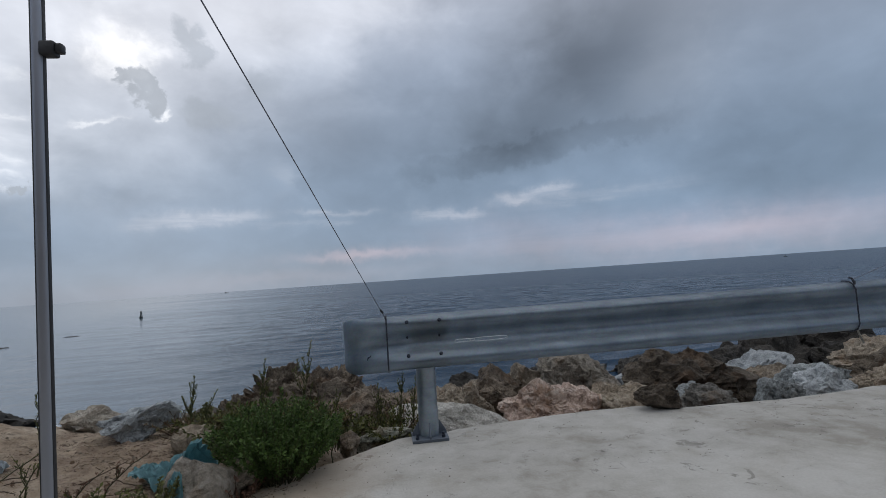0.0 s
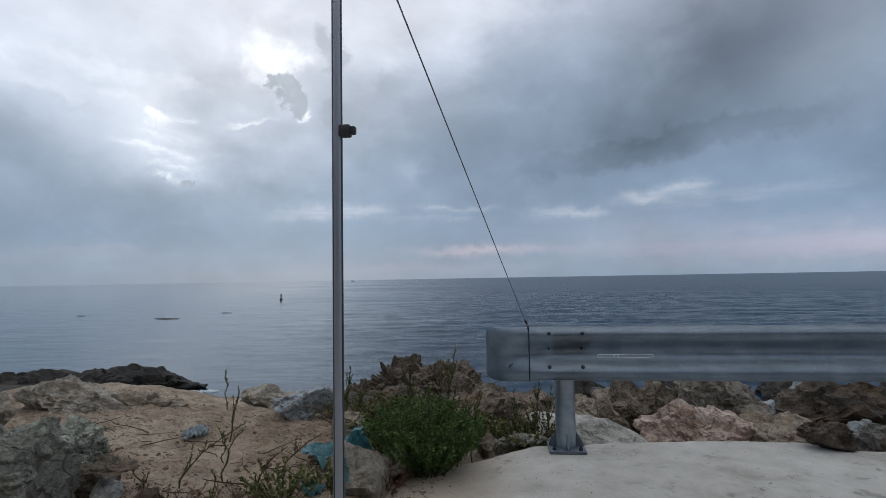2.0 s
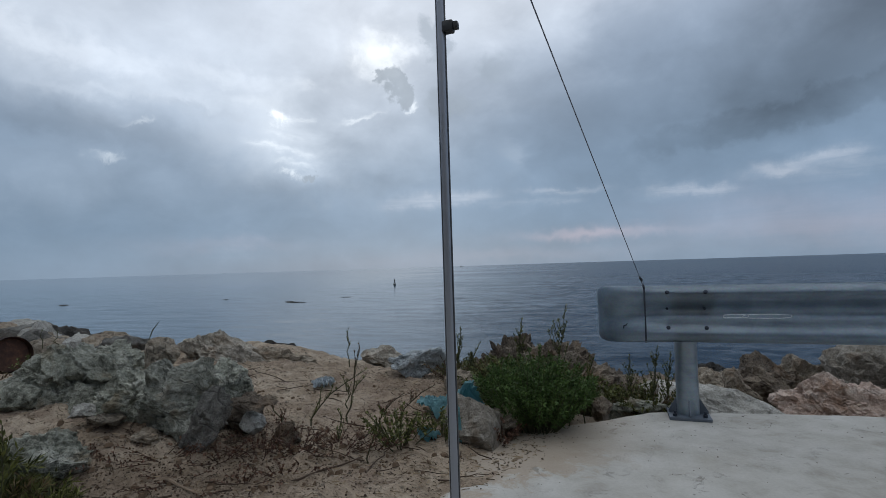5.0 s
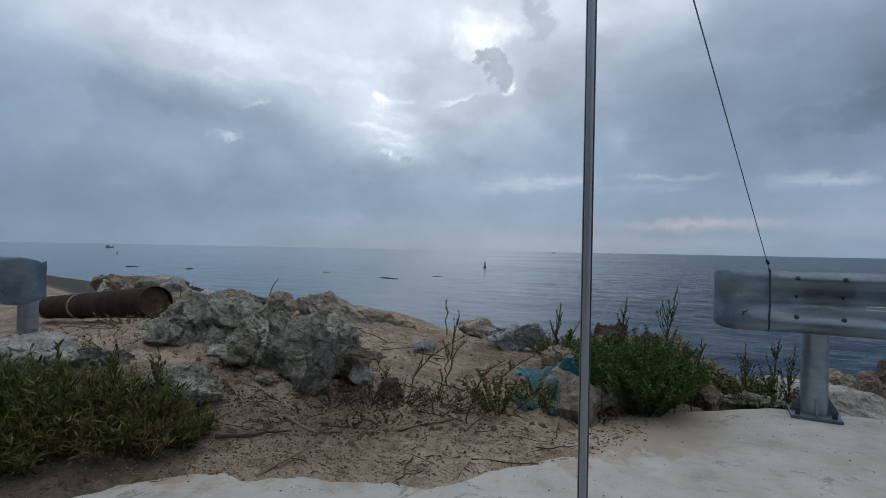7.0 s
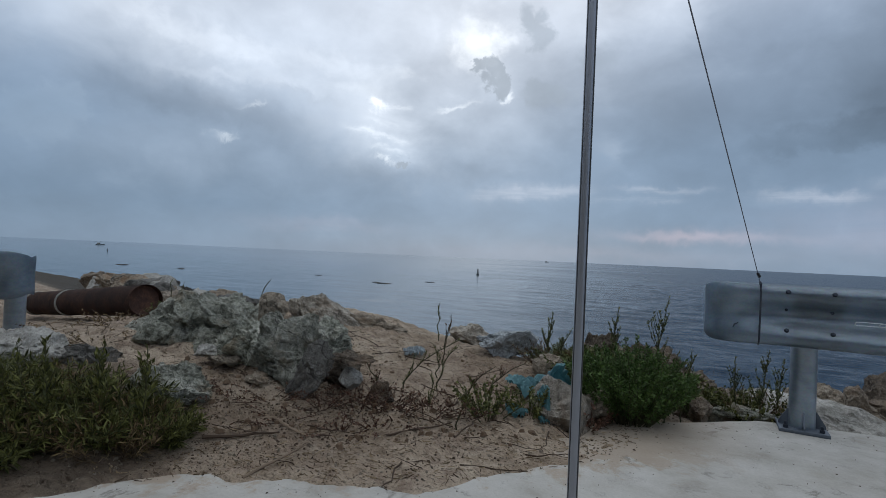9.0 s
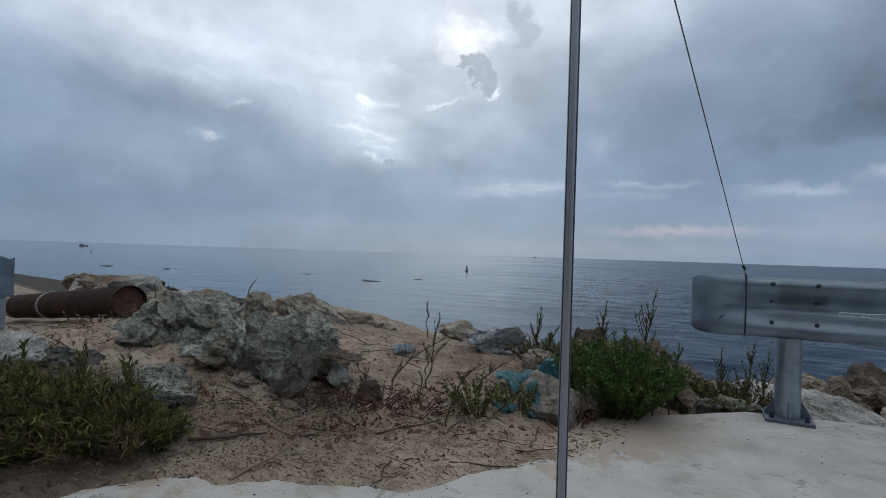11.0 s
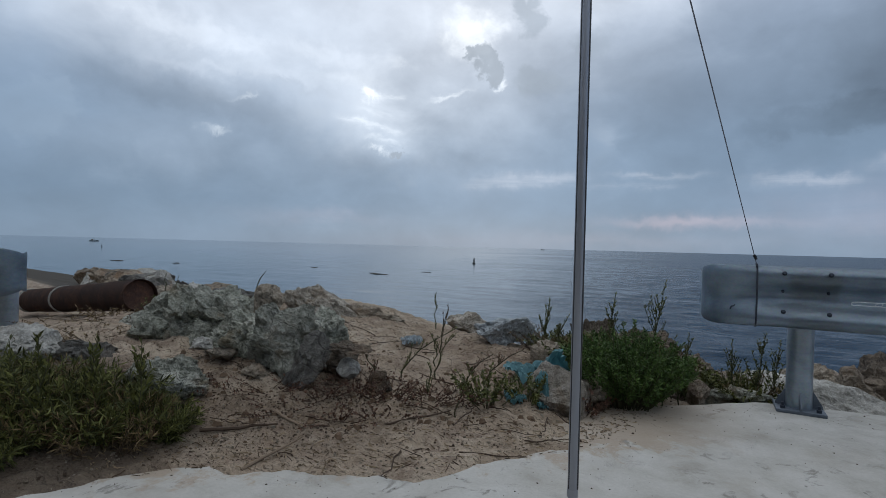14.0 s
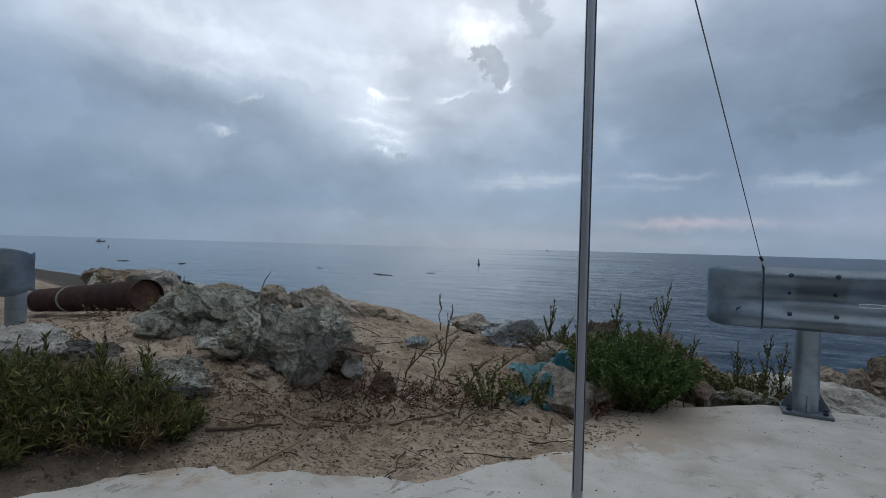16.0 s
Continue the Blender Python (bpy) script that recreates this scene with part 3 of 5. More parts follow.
def ground_z(x, y, rough=True):
    d = past_edge(x, y)
    beach = smooth01(-x, 0.35, 1.25)
    bank = 0.37 - 0.22 * smooth01(x, -3.4, -1.7) - 0.15 * smooth01(-x, 3.9, 4.9) - 0.26 * smooth01(-x, 4.9, 6.6) - 0.22 * smooth01(-x, 6.8, 9.0)
    z = beach * (0.012 + bank * (0.85 * smooth01(d, 0.05, 1.25 + 0.65 * smooth01(-x, 2.4, 3.4)) + 0.15 * smooth01(d, 0.0, 0.3))) - (1 - beach) * 0.16 * smooth01(d, -0.05, 0.25)
    if d < 0:
        z = -0.012 * (1 - beach) + beach * 0.012 + 0.30 * max(d, -0.6)
    s = y - (crest(x) if x < -1 else 4.85)
    if s > 0 and d > 0:
        z -= 0.34 * min(s, 1.6) + 0.225 * max(0.0, s - 1.6)
    z = max(z, -6.5)
    if rough and d > -0.5:
        k = (0.5 + 0.5 * beach) * (0.22 + 0.78 * smooth01(d, -0.02, 0.35))
        z += k * (0.028 * noise.noise((x * 3.1, y * 3.1, 0.3)) + 0.024 * noise.noise((x * 9, y * 9, 1.3)) + 0.016 * noise.noise((x * 24, y * 24, 2.1)) - 0.030 * max(0.0, 0.30 - abs(noise.noise((x * 6.5, y * 9.5, 6.1)))) * smooth01(d, 0.05, 0.4) * smooth01(-x, 1.0, 1.9))
        z += 0.016 * noise.noise((x * 13, y * 13, 8.3)) * beach * (1 - smooth01(abs(d), 0.1, 0.3))
        if s > 0:
            z += min(0.25, 0.06 * s) * noise.noise((x * 0.8, y * 0.8, 4.0))
    return z


def axis_steps(marks):
    out = []
    for (a, b, step) in marks:
        count = max(1, round((b - a) / step))
        out += [a + (b - a) * i / count for i in range(count)]
    return out + [marks[-1][1]]


def sheet(name, xs, ys, z, mat):
    grid = [(x, y, z(x, y)) for y in ys for x in xs]
    n = len(xs)
    faces = [(j * n + i, j * n + i + 1, (j + 1) * n + i + 1, (j + 1) * n + i) for j in range(len(ys) - 1) for i in range(n - 1)]
    me = bpy.data.meshes.new(name)
    me.from_pydata(grid, [], faces)
    for p in me.polygons:
        p.use_smooth = True
    me.materials.append(mat)
    return new(name, me)


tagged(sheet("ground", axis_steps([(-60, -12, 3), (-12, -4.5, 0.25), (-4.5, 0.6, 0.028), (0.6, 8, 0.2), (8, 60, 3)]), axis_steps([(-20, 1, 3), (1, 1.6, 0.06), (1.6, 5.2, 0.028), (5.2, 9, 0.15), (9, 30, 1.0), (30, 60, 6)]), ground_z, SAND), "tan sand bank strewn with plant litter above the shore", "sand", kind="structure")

def wave(x, y):
    """Small wind waves, mostly running in towards the shore, fading out far off."""
    fade = smooth01(-y, -300, -120) * (1 - 0.7 * smooth01(math.degrees(math.atan2(-x, y)), 4, 28))
    h = 0.16 * noise.noise((x * 0.11, y * 0.34, 0.0)) + 0.13 * noise.noise((x * 0.28, y * 0.95, 3.0)) + 0.05 * noise.noise((x * 0.8, y * 2.3, 7.0))
    return SEA + fade * h


def spread(start, stop, first, growth):
    out = [start]
    while out[-1] < stop:
        out.append(out[-1] + max(first, growth * abs(out[-1])))
    return out


rows = axis_steps([(-60, 9, 23)]) + spread(9.3, 420, 0.16, 0.009)
cols = [-4900, -2500, -1200, -600] + [-x for x in reversed(spread(0.4, 420, 0.4, 0.02))] + spread(0.4, 420, 0.4, 0.02) + [600, 1200, 2500, 4900]
rows += [700, 1300, 2500, 4900]
tagged(sheet("water", cols, rows, lambda x, y: wave(x, y) if 9 < y < 310 and abs(x) < 430 else SEA, WATER), "calm blue-grey sea with small ripples", "sea", kind="structure")


def make_slab():
    bm = bmesh.new()
    rim = [(-25, 1.3), (-8, 1.4), (-3.2, 1.9), (-2.5, 2.6), (-1.8, 3.0), (-1.25, 3.6), (-0.75, 4.1), (-0.42, 4.34), (-0.1, 4.62), (0.54, 4.73), (1.16, 4.81), (1.75, 4.82), (2.0, 4.66), (2.86, 4.62), (3.78, 4.71), (9, 4.9), (25, 5.1)]
    pts = []
    for (ax, ay), (bx, by) in zip(rim, rim[1:]):
        n = max(1, int(min(60, math.hypot(bx - ax, by - ay) / 0.05)))
        pts += [(ax + (bx - ax) * i / n, ay + (by - ay) * i / n) for i in range(n)]
    top = [bm.verts.new((x, y + 0.02 * noise.noise((x * 4, y * 4, 0)) + 0.01 * noise.noise((x * 17, y * 17, 0)), 0)) for x, y in pts]
    top += [bm.verts.new(p) for p in ((25, 5.1, 0), (25, -16, 0), (-25, -16, 0))]
    face = bm.faces.new(top)
    made = bmesh.ops.extrude_face_region(bm, geom=[face])
    for v in made["geom"]:
        if isinstance(v, bmesh.types.BMVert):
            v.co.z -= 0.28
    bmesh.ops.triangulate(bm, faces=bm.faces)
    return part("pavement", bm, CONCRETE, smooth=False)


tagged(make_slab(), "pale worn concrete slab with an uneven edge", "pavement", kind="structure")


# added out of view behind the camera, to darken landward light and reflections
def make_shade_wall():
    bm = box(bmesh.new(), (-40, -9.4, -0.2), (40, -9.0, 6.0), 0.03)
    return part("wall_south", bm, BROWNSTONE, smooth=False)


tagged(make_shade_wall(), "unseen dark wall added on the landward side to dim light and reflections", "wall", kind="structure")


# ---- guardrail ----
def w_profile():
    out = []
    for k in range(33):
        h = 0.175 * math.cos(math.pi * k / 32)
        g = abs(h)
        o = 0.083 - 0.079 * (0.5 + 0.5 * math.cos(math.pi * g / 0.124)) if g < 0.124 else 0.083 * max(0.0, 1 - ((g - 0.124) / 0.0515) ** 2) ** 0.5
        out.append((o, h))
    return out


W_PROFILE = w_profile()
RAIL_Z = 0.685


def swept_rail(bm, path, flatten=None):
    """A W section swept along a plan path of (x, y, outward normal); flatten: how far the corrugation stays, place by place."""
    rows = []
    for i, (x, y, nx, ny) in enumerate(path):
        keep, squeeze = flatten[i] if flatten else (1.0, 1.0)
        rows.append([bm.verts.new((x + nx * (0.083 + (o - 0.083) * keep), y + ny * (0.083 + (o - 0.083) * keep), RAIL_Z + h * squeeze)) for o, h in W_PROFILE])
    for a, b in zip(rows, rows[1:]):
        for k in range(len(W_PROFILE) - 1):
            bm.faces.new((a[k], b[k], b[k + 1], a[k + 1]))
    made = bmesh.ops.solidify(bm, geom=list(bm.faces), thickness=0.004)
    return bm


def make_post(parent, x, y):
    bm = tube(bmesh.new(), [(x, y, 0.02), (x, y, 0.80)], 0.068, 32)
    post = part("post", bm, STEEL, parent)
    bm = box(bmesh.new(), (x - 0.123, y - 0.123, 0.0), (x + 0.123, y + 0.123, 0.02), 0.003)
    plate = part("base_plate", bm, DARKSTEEL, post, "dark weathered steel base plate")
    for a in range(4):
        c, s = math.cos(a * math.pi / 2), math.sin(a * math.pi / 2)
        bm = bmesh.new()
        flat = [(0.06, 0.018), (0.118, 0.018), (0.118, 0.035), (0.072, 0.115), (0.06, 0.115)]
        rows = [[bm.verts.new((x + c * r - s * o, y + s * r + c * o, z)) for r, z in flat] for o in (-0.004, 0.004)]
        bm.faces.new(rows[0]), bm.faces.new(rows[1][::-1])
        for k in range(5):
            bm.faces.new((rows[0][k], rows[1][k], rows[1][(k + 1) % 5], rows[0][(k + 1) % 5]))
        part("gusset", bm, DARKSTEEL, post, smooth=False)
        bx, by = x + (c - s) * 0.088, y + (s + c) * 0.088
        bm = tube(bmesh.new(), [(bx, by, 0.018), (bx, by, 0.036)], 0.014, 6)
        tube(bm, [(bx, by, 0.03), (bx, by, 0.055)], 0.008, 8)
        part("anchor_bolt", bm, BOLT, post, smooth=False)
    bm = box(bmesh.new(), (x - 0.05, y - 0.20, 0.58), (x + 0.05, y - 0.05, 0.77), 0.006)
    part("spacer_block", bm, STEEL, post)
    return post


def make_guardrail(length, post_at, label, nose=0.38, r=0.07, stretch=1.6):
    """Runs along +x from its rounded end; the back of the beam lies on y = 0, the front towards -y."""
    rail = holder("guardrail", (0, 0, 0), label, "guardrail")
    steps = int(length / 0.4)
    bm = swept_rail(bmesh.new(), [(0.03 + (length - 0.03) * i / steps, 0.0, 0, -1) for i in range(steps + 1)])
    part("beam", bm, STEEL, rail, "corrugated galvanised beam")
    # rounded end wrapped round to the back
    path, keep = [], []
    for i in range(9):
        x = 0.26 - 0.48 * i / 8
        path.append((x, -0.005, 0, -1))
        keep.append((1.0 - (1 - nose) * smooth01(i, 4, 8), 1.0))
    for i in range(1, 21):
        a = radians(108) * i / 20
        u = math.sin(a)
        path.append((-0.22 - r * u * stretch, -0.005 + r * (1 - math.cos(a)), -math.sin(a), -math.cos(a)))
        keep.append((nose * (1 - 0.9 * u), 1.0 - 0.2 * (1 - math.sqrt(1 - (max(0.0, u - 0.6) / 0.4) ** 2 * 0.999)) - (0.05 if a > math.pi / 2 else 0.0)))
    part("rounded_end", swept_rail(bmesh.new(), path, keep), STEEL, rail, "rounded galvanised end piece")
    for bx in (-0.0, 0.21):
        for h, wide in ((0.133, 0.012), (0.03, 0.008), (-0.084, 0.012)):
            i = min(range(1, len(W_PROFILE) - 1), key=lambda k: abs(W_PROFILE[k][1] - h))
            (o0, h0), (o1, h1) = W_PROFILE[i - 1], W_PROFILE[i + 1]
            n = Vector((0, -(h0 - h1), -(o0 - o1))).normalized()
            c = Vector((bx, -0.006 - W_PROFILE[i][0], RAIL_Z + W_PROFILE[i][1]))
            bm = tube(bmesh.new(), [c - n * 0.004, c + n * 0.006, c + n * 0.012], [wide, wide, wide * 0.6], 12)
            part("bolt", bm, BOLT, rail)
    bm = bmesh.new()
    for cx, rx, rz, power in ((0.37, 0.065, 0.010, 0.35), (0.53, 0.125, 0.013, 0.7)):
        ring = [(cx + rx * math.copysign(abs(math.cos(a)) ** power, math.cos(a)) + 0.004 * noise.noise((k, cx, 0)), rz * math.copysign(abs(math.sin(a)) ** power, math.sin(a)) + 0.002 * noise.noise((k, 3, cx))) for k, a in enumerate(2 * math.pi * q / 28 for q in range(28))]
        tube(bm, [(px, -0.046 - 0.9 * (0.01 + pz), RAIL_Z - 0.012 + pz) for px, pz in ring + ring[:1]], 0.0022, 5)
    part("scratch", bm, WHITE, rail, "pale scraped mark")
    bm = tube(bmesh.new(), [(-0.262, -0.094, 0.600), (-0.255, -0.094, 0.618), (-0.243, -0.094, 0.622), (-0.236, -0.094, 0.632)], [0.003, 0.005, 0.004, 0.002], 6)
    part("dent_mark", bm, BOLT, rail, "small dark scrape on the end piece")
    for px in post_at:
        make_post(rail, px, 0.2)
    return rail


right_rail = make_guardrail(9.0, (0.118, 4.12, 8.12), "galvanised corrugated guardrail with a rounded end on the slab's edge")
right_rail.matrix_basis = pose(0, 4.383, 0)
left_rail = make_guardrail(6.0, (-0.08, 3.92), "blue-grey galvanised guardrail end standing behind pale boulders")
left_rail.matrix_basis = pose(-5.17, 2.55, -0.03, 0, 0, 12.0) @ Matrix.Diagonal((-1, 1, 1, 1))


def strap(x, tail):
    """Cord wound round the beam."""
    h = holder("cord_loop", (x, 4.383, RAIL_Z), "dark cord looped round the guardrail beam", "cord")
    ring = [(0.012, 0.182), (-0.045, 0.178), (-0.076, 0.158), (-0.094, 0.122), (-0.094, 0.0), (-0.094, -0.122), (-0.076, -0.158), (-0.03, -0.180), (0.012, -0.182), (0.012, 0.182)]
    part("loop", tube(bmesh.new(), [(0.004 * noise.noise((k, x, 0)), y, z) for k, (y, z) in enumerate(ring)], 0.005, 7), CORD, h)
    part("knot", tube(bmesh.new(), [(0, -0.08, 0.160), (-0.003, -0.092, 0.172), (-0.006, -0.1, 0.186)], [0.005, 0.007, 0.004], 7), CORD, h)
    if tail:
        part("tail", tube(bmesh.new(), [(0, -0.066, -0.14), (0.03, -0.05, -0.20), (0.09, -0.02, -0.27)], 0.007, 6), PALESTONE, h, "pale loose cord end")
        part("stub", tube(bmesh.new(), [(0, -0.09, 0.16), (-0.05, -0.12, 0.205), (-0.08, -0.13, 0.21)], 0.007, 6), CORD, h)
    return h


strap(-0.13, False)
strap(3.18, True)

# ---- tent pole and its guy lines ----
PX, PY, TOP = -0.5570, 1.7620, 1.95
pole = holder("tent_pole", (PX, PY, 0), "slim grey aluminium pole on the slab, held by a guy line", "pole")
part("lower_tube", tube(bmesh.new(), [(0, 0, 0.012), (0, 0, 0.535)], 0.0068, 20), ALU, pole)
part("upper_tube", tube(bmesh.new(), [(0, 0, 0.515), (0, 0, TOP)], 0.0086, 24), ALU, pole)
part("collar", tube(bmesh.new(), [(0, 0, 0.505), (0, 0, 0.507), (0, 0, 0.517), (0, 0, 0.519)], [0.0084, 0.0092, 0.0092, 0.0086], 20), ALU, pole, "thin metal joint ring")
part("foot", tube(bmesh.new(), [(0, 0, 0.0), (0, 0, 0.03), (0, 0, 0.04)], [0.012, 0.012, 0.0075], 16), BLACK, pole, "black rubber foot")
part("tip", tube(bmesh.new(), [(0, 0, TOP), (0, 0, TOP + 0.004), (0, 0, TOP + 0.03)], [0.0086, 0.005, 0.003], 12), BLACK, pole)
bm = box(bmesh.new(), (0.005, -0.009, 1.432), (0.0245, 0.009, 1.452), 0.003)
box(bm, (0.024, -0.006, 1.436), (0.033, 0.006, 1.449), 0.002)
clip = part("spring_clip", bm, BLACK, pole, "small black plastic clip")
# two thin black strips running the length of the upper tube
part("seam", box(bmesh.new(), (0.0074, -0.0030, 0.52), (0.0092, 0.0030, TOP - 0.01), 0.0006), BLACK, pole, "dark strip along the tube's side")
part("groove", tube(bmesh.new(), [(-0.0046, -0.0062, 0.52), (-0.0046, -0.0062, TOP - 0.01)], 0.0016, 8), BLACK, pole, "dark strip along the tube's front")


def guy_line(a, b, sag, label):
    h = holder("guy_line", a, label, "rope")
    span = Vector(b) - Vector(a)
    part("cord", tube(bmesh.new(), [span * (i / 24) - Vector((0, 0, sag * 4 * (i / 24) * (1 - i / 24))) for i in range(25)], 0.0021, 6), LINE, h)
    return h


line = guy_line((-0.134, 4.285, 0.858), (PX + 0.005, PY - 0.02, TOP - 0.01), 0.0, "taut thin dark guy line from the guardrail to the pole top")
span = Vector((PX + 0.139, PY - 4.305, TOP - 0.868)).normalized()
part("tensioner", tube(bmesh.new(), [span * 0.095, span * 0.11 + Vector((0.004, 0, 0)), span * 0.15, span * 0.16], [0.003, 0.008, 0.008, 0.003], 8), BLACK, line, "small black line tensioner")
guy_line((3.12, 4.25, 0.88), (4.9, 3.0, 1.9), 0.0, "thin guy line leading away from the guardrail")


# ---- rocks ----
def rock_mesh(size, seed, mat, sub=4, cuts=9, lumps=0.16, grain=0.05, layers=0.0, trim=(0.5, 0.82), blocks=0.035, crag=0.0):
    rnd = random.Random(seed)
    bm = bmesh.new()
    bmesh.ops.create_icosphere(bm, subdivisions=sub, radius=1)
    planes = []
    for _ in range(cuts):
        v = Vector((rnd.gauss(0, 1), rnd.gauss(0, 1), rnd.gauss(0, 0.8))).normalized()
        planes.append((v, rnd.uniform(*trim)))
    sx, sy, sz = size
    o = Vector((seed * 7.13 % 50, seed * 3.7 % 50, seed * 1.9 % 50))
    for v in bm.verts:
        p = v.co.copy()
        for n, h in planes:
            over = p.dot(n) - h
            if over > 0:
                p -= n * over * 0.97
        way = p.normalized()
        q = Vector((p.x * sx, p.y * sy, p.z * sz))
        f = 1 + lumps * noise.noise(p * 1.3 + o) + lumps * 0.5 * noise.noise(p * 3.1 + o)
        q *= f
        s = 3.2 / max(sx, sy, sz)
        rid = sum((0.55 ** k) * noise.noise(q * s * 2 ** k + o) for k in range(1, 5))
        q += way * grain * max(sx, sy, sz) * 1.6 * rid
        if crag:
            q += way * crag * sum((0.5 ** k) * (0.6 - 2.6 * abs(noise.noise(q * s * 0.6 * 2 ** k - o))) for k in range(1, 5))
        if blocks:
            wob = q * s + 0.35 * Vector((noise.noise(q * s * 2 + o), noise.noise(q * s * 2 - o), noise.noise(q * s * 2 + 2 * o)))
            for fine, k in ((0.7, 1.0), (1.5, 0.45)):
                cell = noise.voronoi(wob * fine + o)[1][0]
                q += way * blocks * k * max(sx, sy, sz) * (2 * noise.cell(cell * 3.7) - 1)
        if layers:
            # bedding: ledges that stand out or weather back
            lev = q.z * 9 / max(sz, 0.25) * 0.33 + 0.25 * q.x + 0.5 * noise.noise(q * s * 0.8 + o)
            k = math.floor(lev)
            q += Vector((way.x, way.y, 0.2)) * layers * (noise.cell((k * 1.7, seed, 0.5)) - 0.6 + 0.5 * (lev - k) ** 3)
        v.co = q
    me = mesh_of("rock", bm, mat)
    return sharp_edges(me, 32)


def rock(at, size, turn, seed, mat, label, name="boulder", sub=4, sink=0.3, group="", **more):
    """A boulder sunk a little into the ground at (x, y); at may carry its own height."""
    ob = new(name, rock_mesh(size, seed, mat, sub, **more))
    z = at[2] if len(at) == 3 else ground_z(at[0], at[1], False) + size[2] * (1 - 2 * sink) * 0.8
    ob.matrix_basis = pose(at[0], at[1], z, *turn)
    return tagged(ob, label, "rock", group)


rock((-3.46, 3.13, 0.36), (0.52, 0.36, 0.29), (0, 4, 28), 11, GREENSTONE, "large rugged green-grey boulder bedded in the sand", sub=6, cuts=24, grain=0.035, lumps=0.22, trim=(0.62, 0.92), blocks=0.045, crag=0.011, layers=0.016)
rock((-2.54, 3.10, 0.27), (0.30, 0.23, 0.27), (0, 24, 28), 12, GREENSTONE, "green-grey boulder leaning on the large one", sub=6, cuts=22, grain=0.035, lumps=0.22, trim=(0.62, 0.92), blocks=0.045, crag=0.010, layers=0.014)
rock((-2.88, 3.09, 0.31), (0.26, 0.24, 0.24), (0, 30, 28), 53, GREENSTONE, "green-grey boulder wedged into the large one", sub=6, cuts=22, grain=0.035, lumps=0.22, trim=(0.62, 0.92), blocks=0.045, crag=0.010, layers=0.014)
rock((-2.40, 3.27, 0.36), (0.16, 0.15, 0.19), (0, -14, 28), 54, GREENSTONE, "upright green-grey rock beside the split face", sub=6, cuts=22, grain=0.035, lumps=0.22, trim=(0.62, 0.92), blocks=0.045, crag=0.010, layers=0.014)
rock((-2.30, 2.96, 0.23), (0.12, 0.06, 0.25), (0, 33, 22), 55, GREYSTONE, "leaning grey-brown rock with a flat split face", sub=5, cuts=10, trim=(0.5, 0.85), layers=0.006, crag=0.008)
rock((-2.89, 3.26, 0.53), (0.12, 0.11, 0.12), (0, 10, 38), 43, TANSTONE, "brownish rock knob behind the boulder", sub=5, trim=(0.62, 0.9))
rock((-2.25, 3.23, 0.24), (0.11, 0.12, 0.12), (0, 20, 68), 51, BROWNSTONE, "dark brown rock at the foot of the boulder", sub=5, trim=(0.62, 0.9))
rock((-3.53, 3.46, 0.35), (0.36, 0.24, 0.22), (0, 6, 38), 52, GREENSTONE, "green-grey rock behind the large boulder", sub=6, cuts=22, grain=0.035, lumps=0.22, trim=(0.62, 0.92), blocks=0.045, crag=0.010, layers=0.014)
rock((-3.50, 2.89, 0.34), (0.155, 0.12, 0.1), (0, 0, 28), 13, GREENSTONE, "small rounded green-grey rock by the large boulder", sub=5, trim=(0.7, 0.94), blocks=0.01, grain=0.02)
rock((-3.19, 4.09, 0.38), (0.36, 0.24, 0.19), (0, 16, 22), 14, CHALKSTONE, "tan rock slab showing through the bank", sub=6, cuts=12, trim=(0.6, 0.9), layers=0.01, blocks=0.02)
rock((-2.88, 4.37, 0.31), (0.34, 0.18, 0.1), (0, 10, 28), 44, TANSTONE, "low tan rock along the crest of the bank", sub=5, trim=(0.62, 0.9))
rock((-2.83, 2.55, 0.16), (0.25, 0.20, 0.16), (0, -4, 28), 15, GREENSTONE, "low layered blue-grey rock beside the weeds", sub=6, cuts=12, layers=0.022, trim=(0.66, 0.92), blocks=0.03, crag=0.012)
rock((-2.12, 3.13, 0.23), (0.068, 0.06, 0.058), (0, 20, 28), 16, PALESTONE, "pale blue-grey cobble under the boulder", name="cobble", sub=5, cuts=7, trim=(0.6, 0.9), blocks=0.01, grain=0.02)
rock((-2.11, 3.12, 0.35), (0.125, 0.11, 0.03), (0, 3, 28), 45, BROWNSTONE, "thin dark slab jutting over the cobble", sub=5)
rock((-1.96, 3.21, 0.15), (0.075, 0.07, 0.075), (0, 10, 28), 46, BROWNSTONE, "dark brown rock among the dry weeds", sub=5, trim=(0.62, 0.9))
rock((-3.02, 2.88, 0.30), (0.075, 0.055, 0.05), (0, 0, 58), 17, PALESTONE, "small pale stone on the sand", name="cobble", sub=4)
rock((-2.58, 2.91, 0.20), (0.10, 0.08, 0.04), (0, 12, 28), 56, TANSTONE, "low broken rock in front of the boulder", sub=5, trim=(0.62, 0.9))
rock((-2.86, 2.90, 0.27), (0.1, 0.07, 0.035), (0, 4, 28), 57, TANSTONE, "flat tan stone in front of the boulder", sub=5, trim=(0.62, 0.9))
rock((-1.83, 4.66, 0.26), (0.28, 0.17, 0.15), (14, -12, 24), 18, BLUEPALE, "pale blue-grey slab of rock on the crest of the bank", sub=5, layers=0.03)
rock((-2.24, 4.95, 0.23), (0.24, 0.15, 0.12), (0, 0, 0), 19, CHALKSTONE, "tan rock on the bank's crest", sub=4)
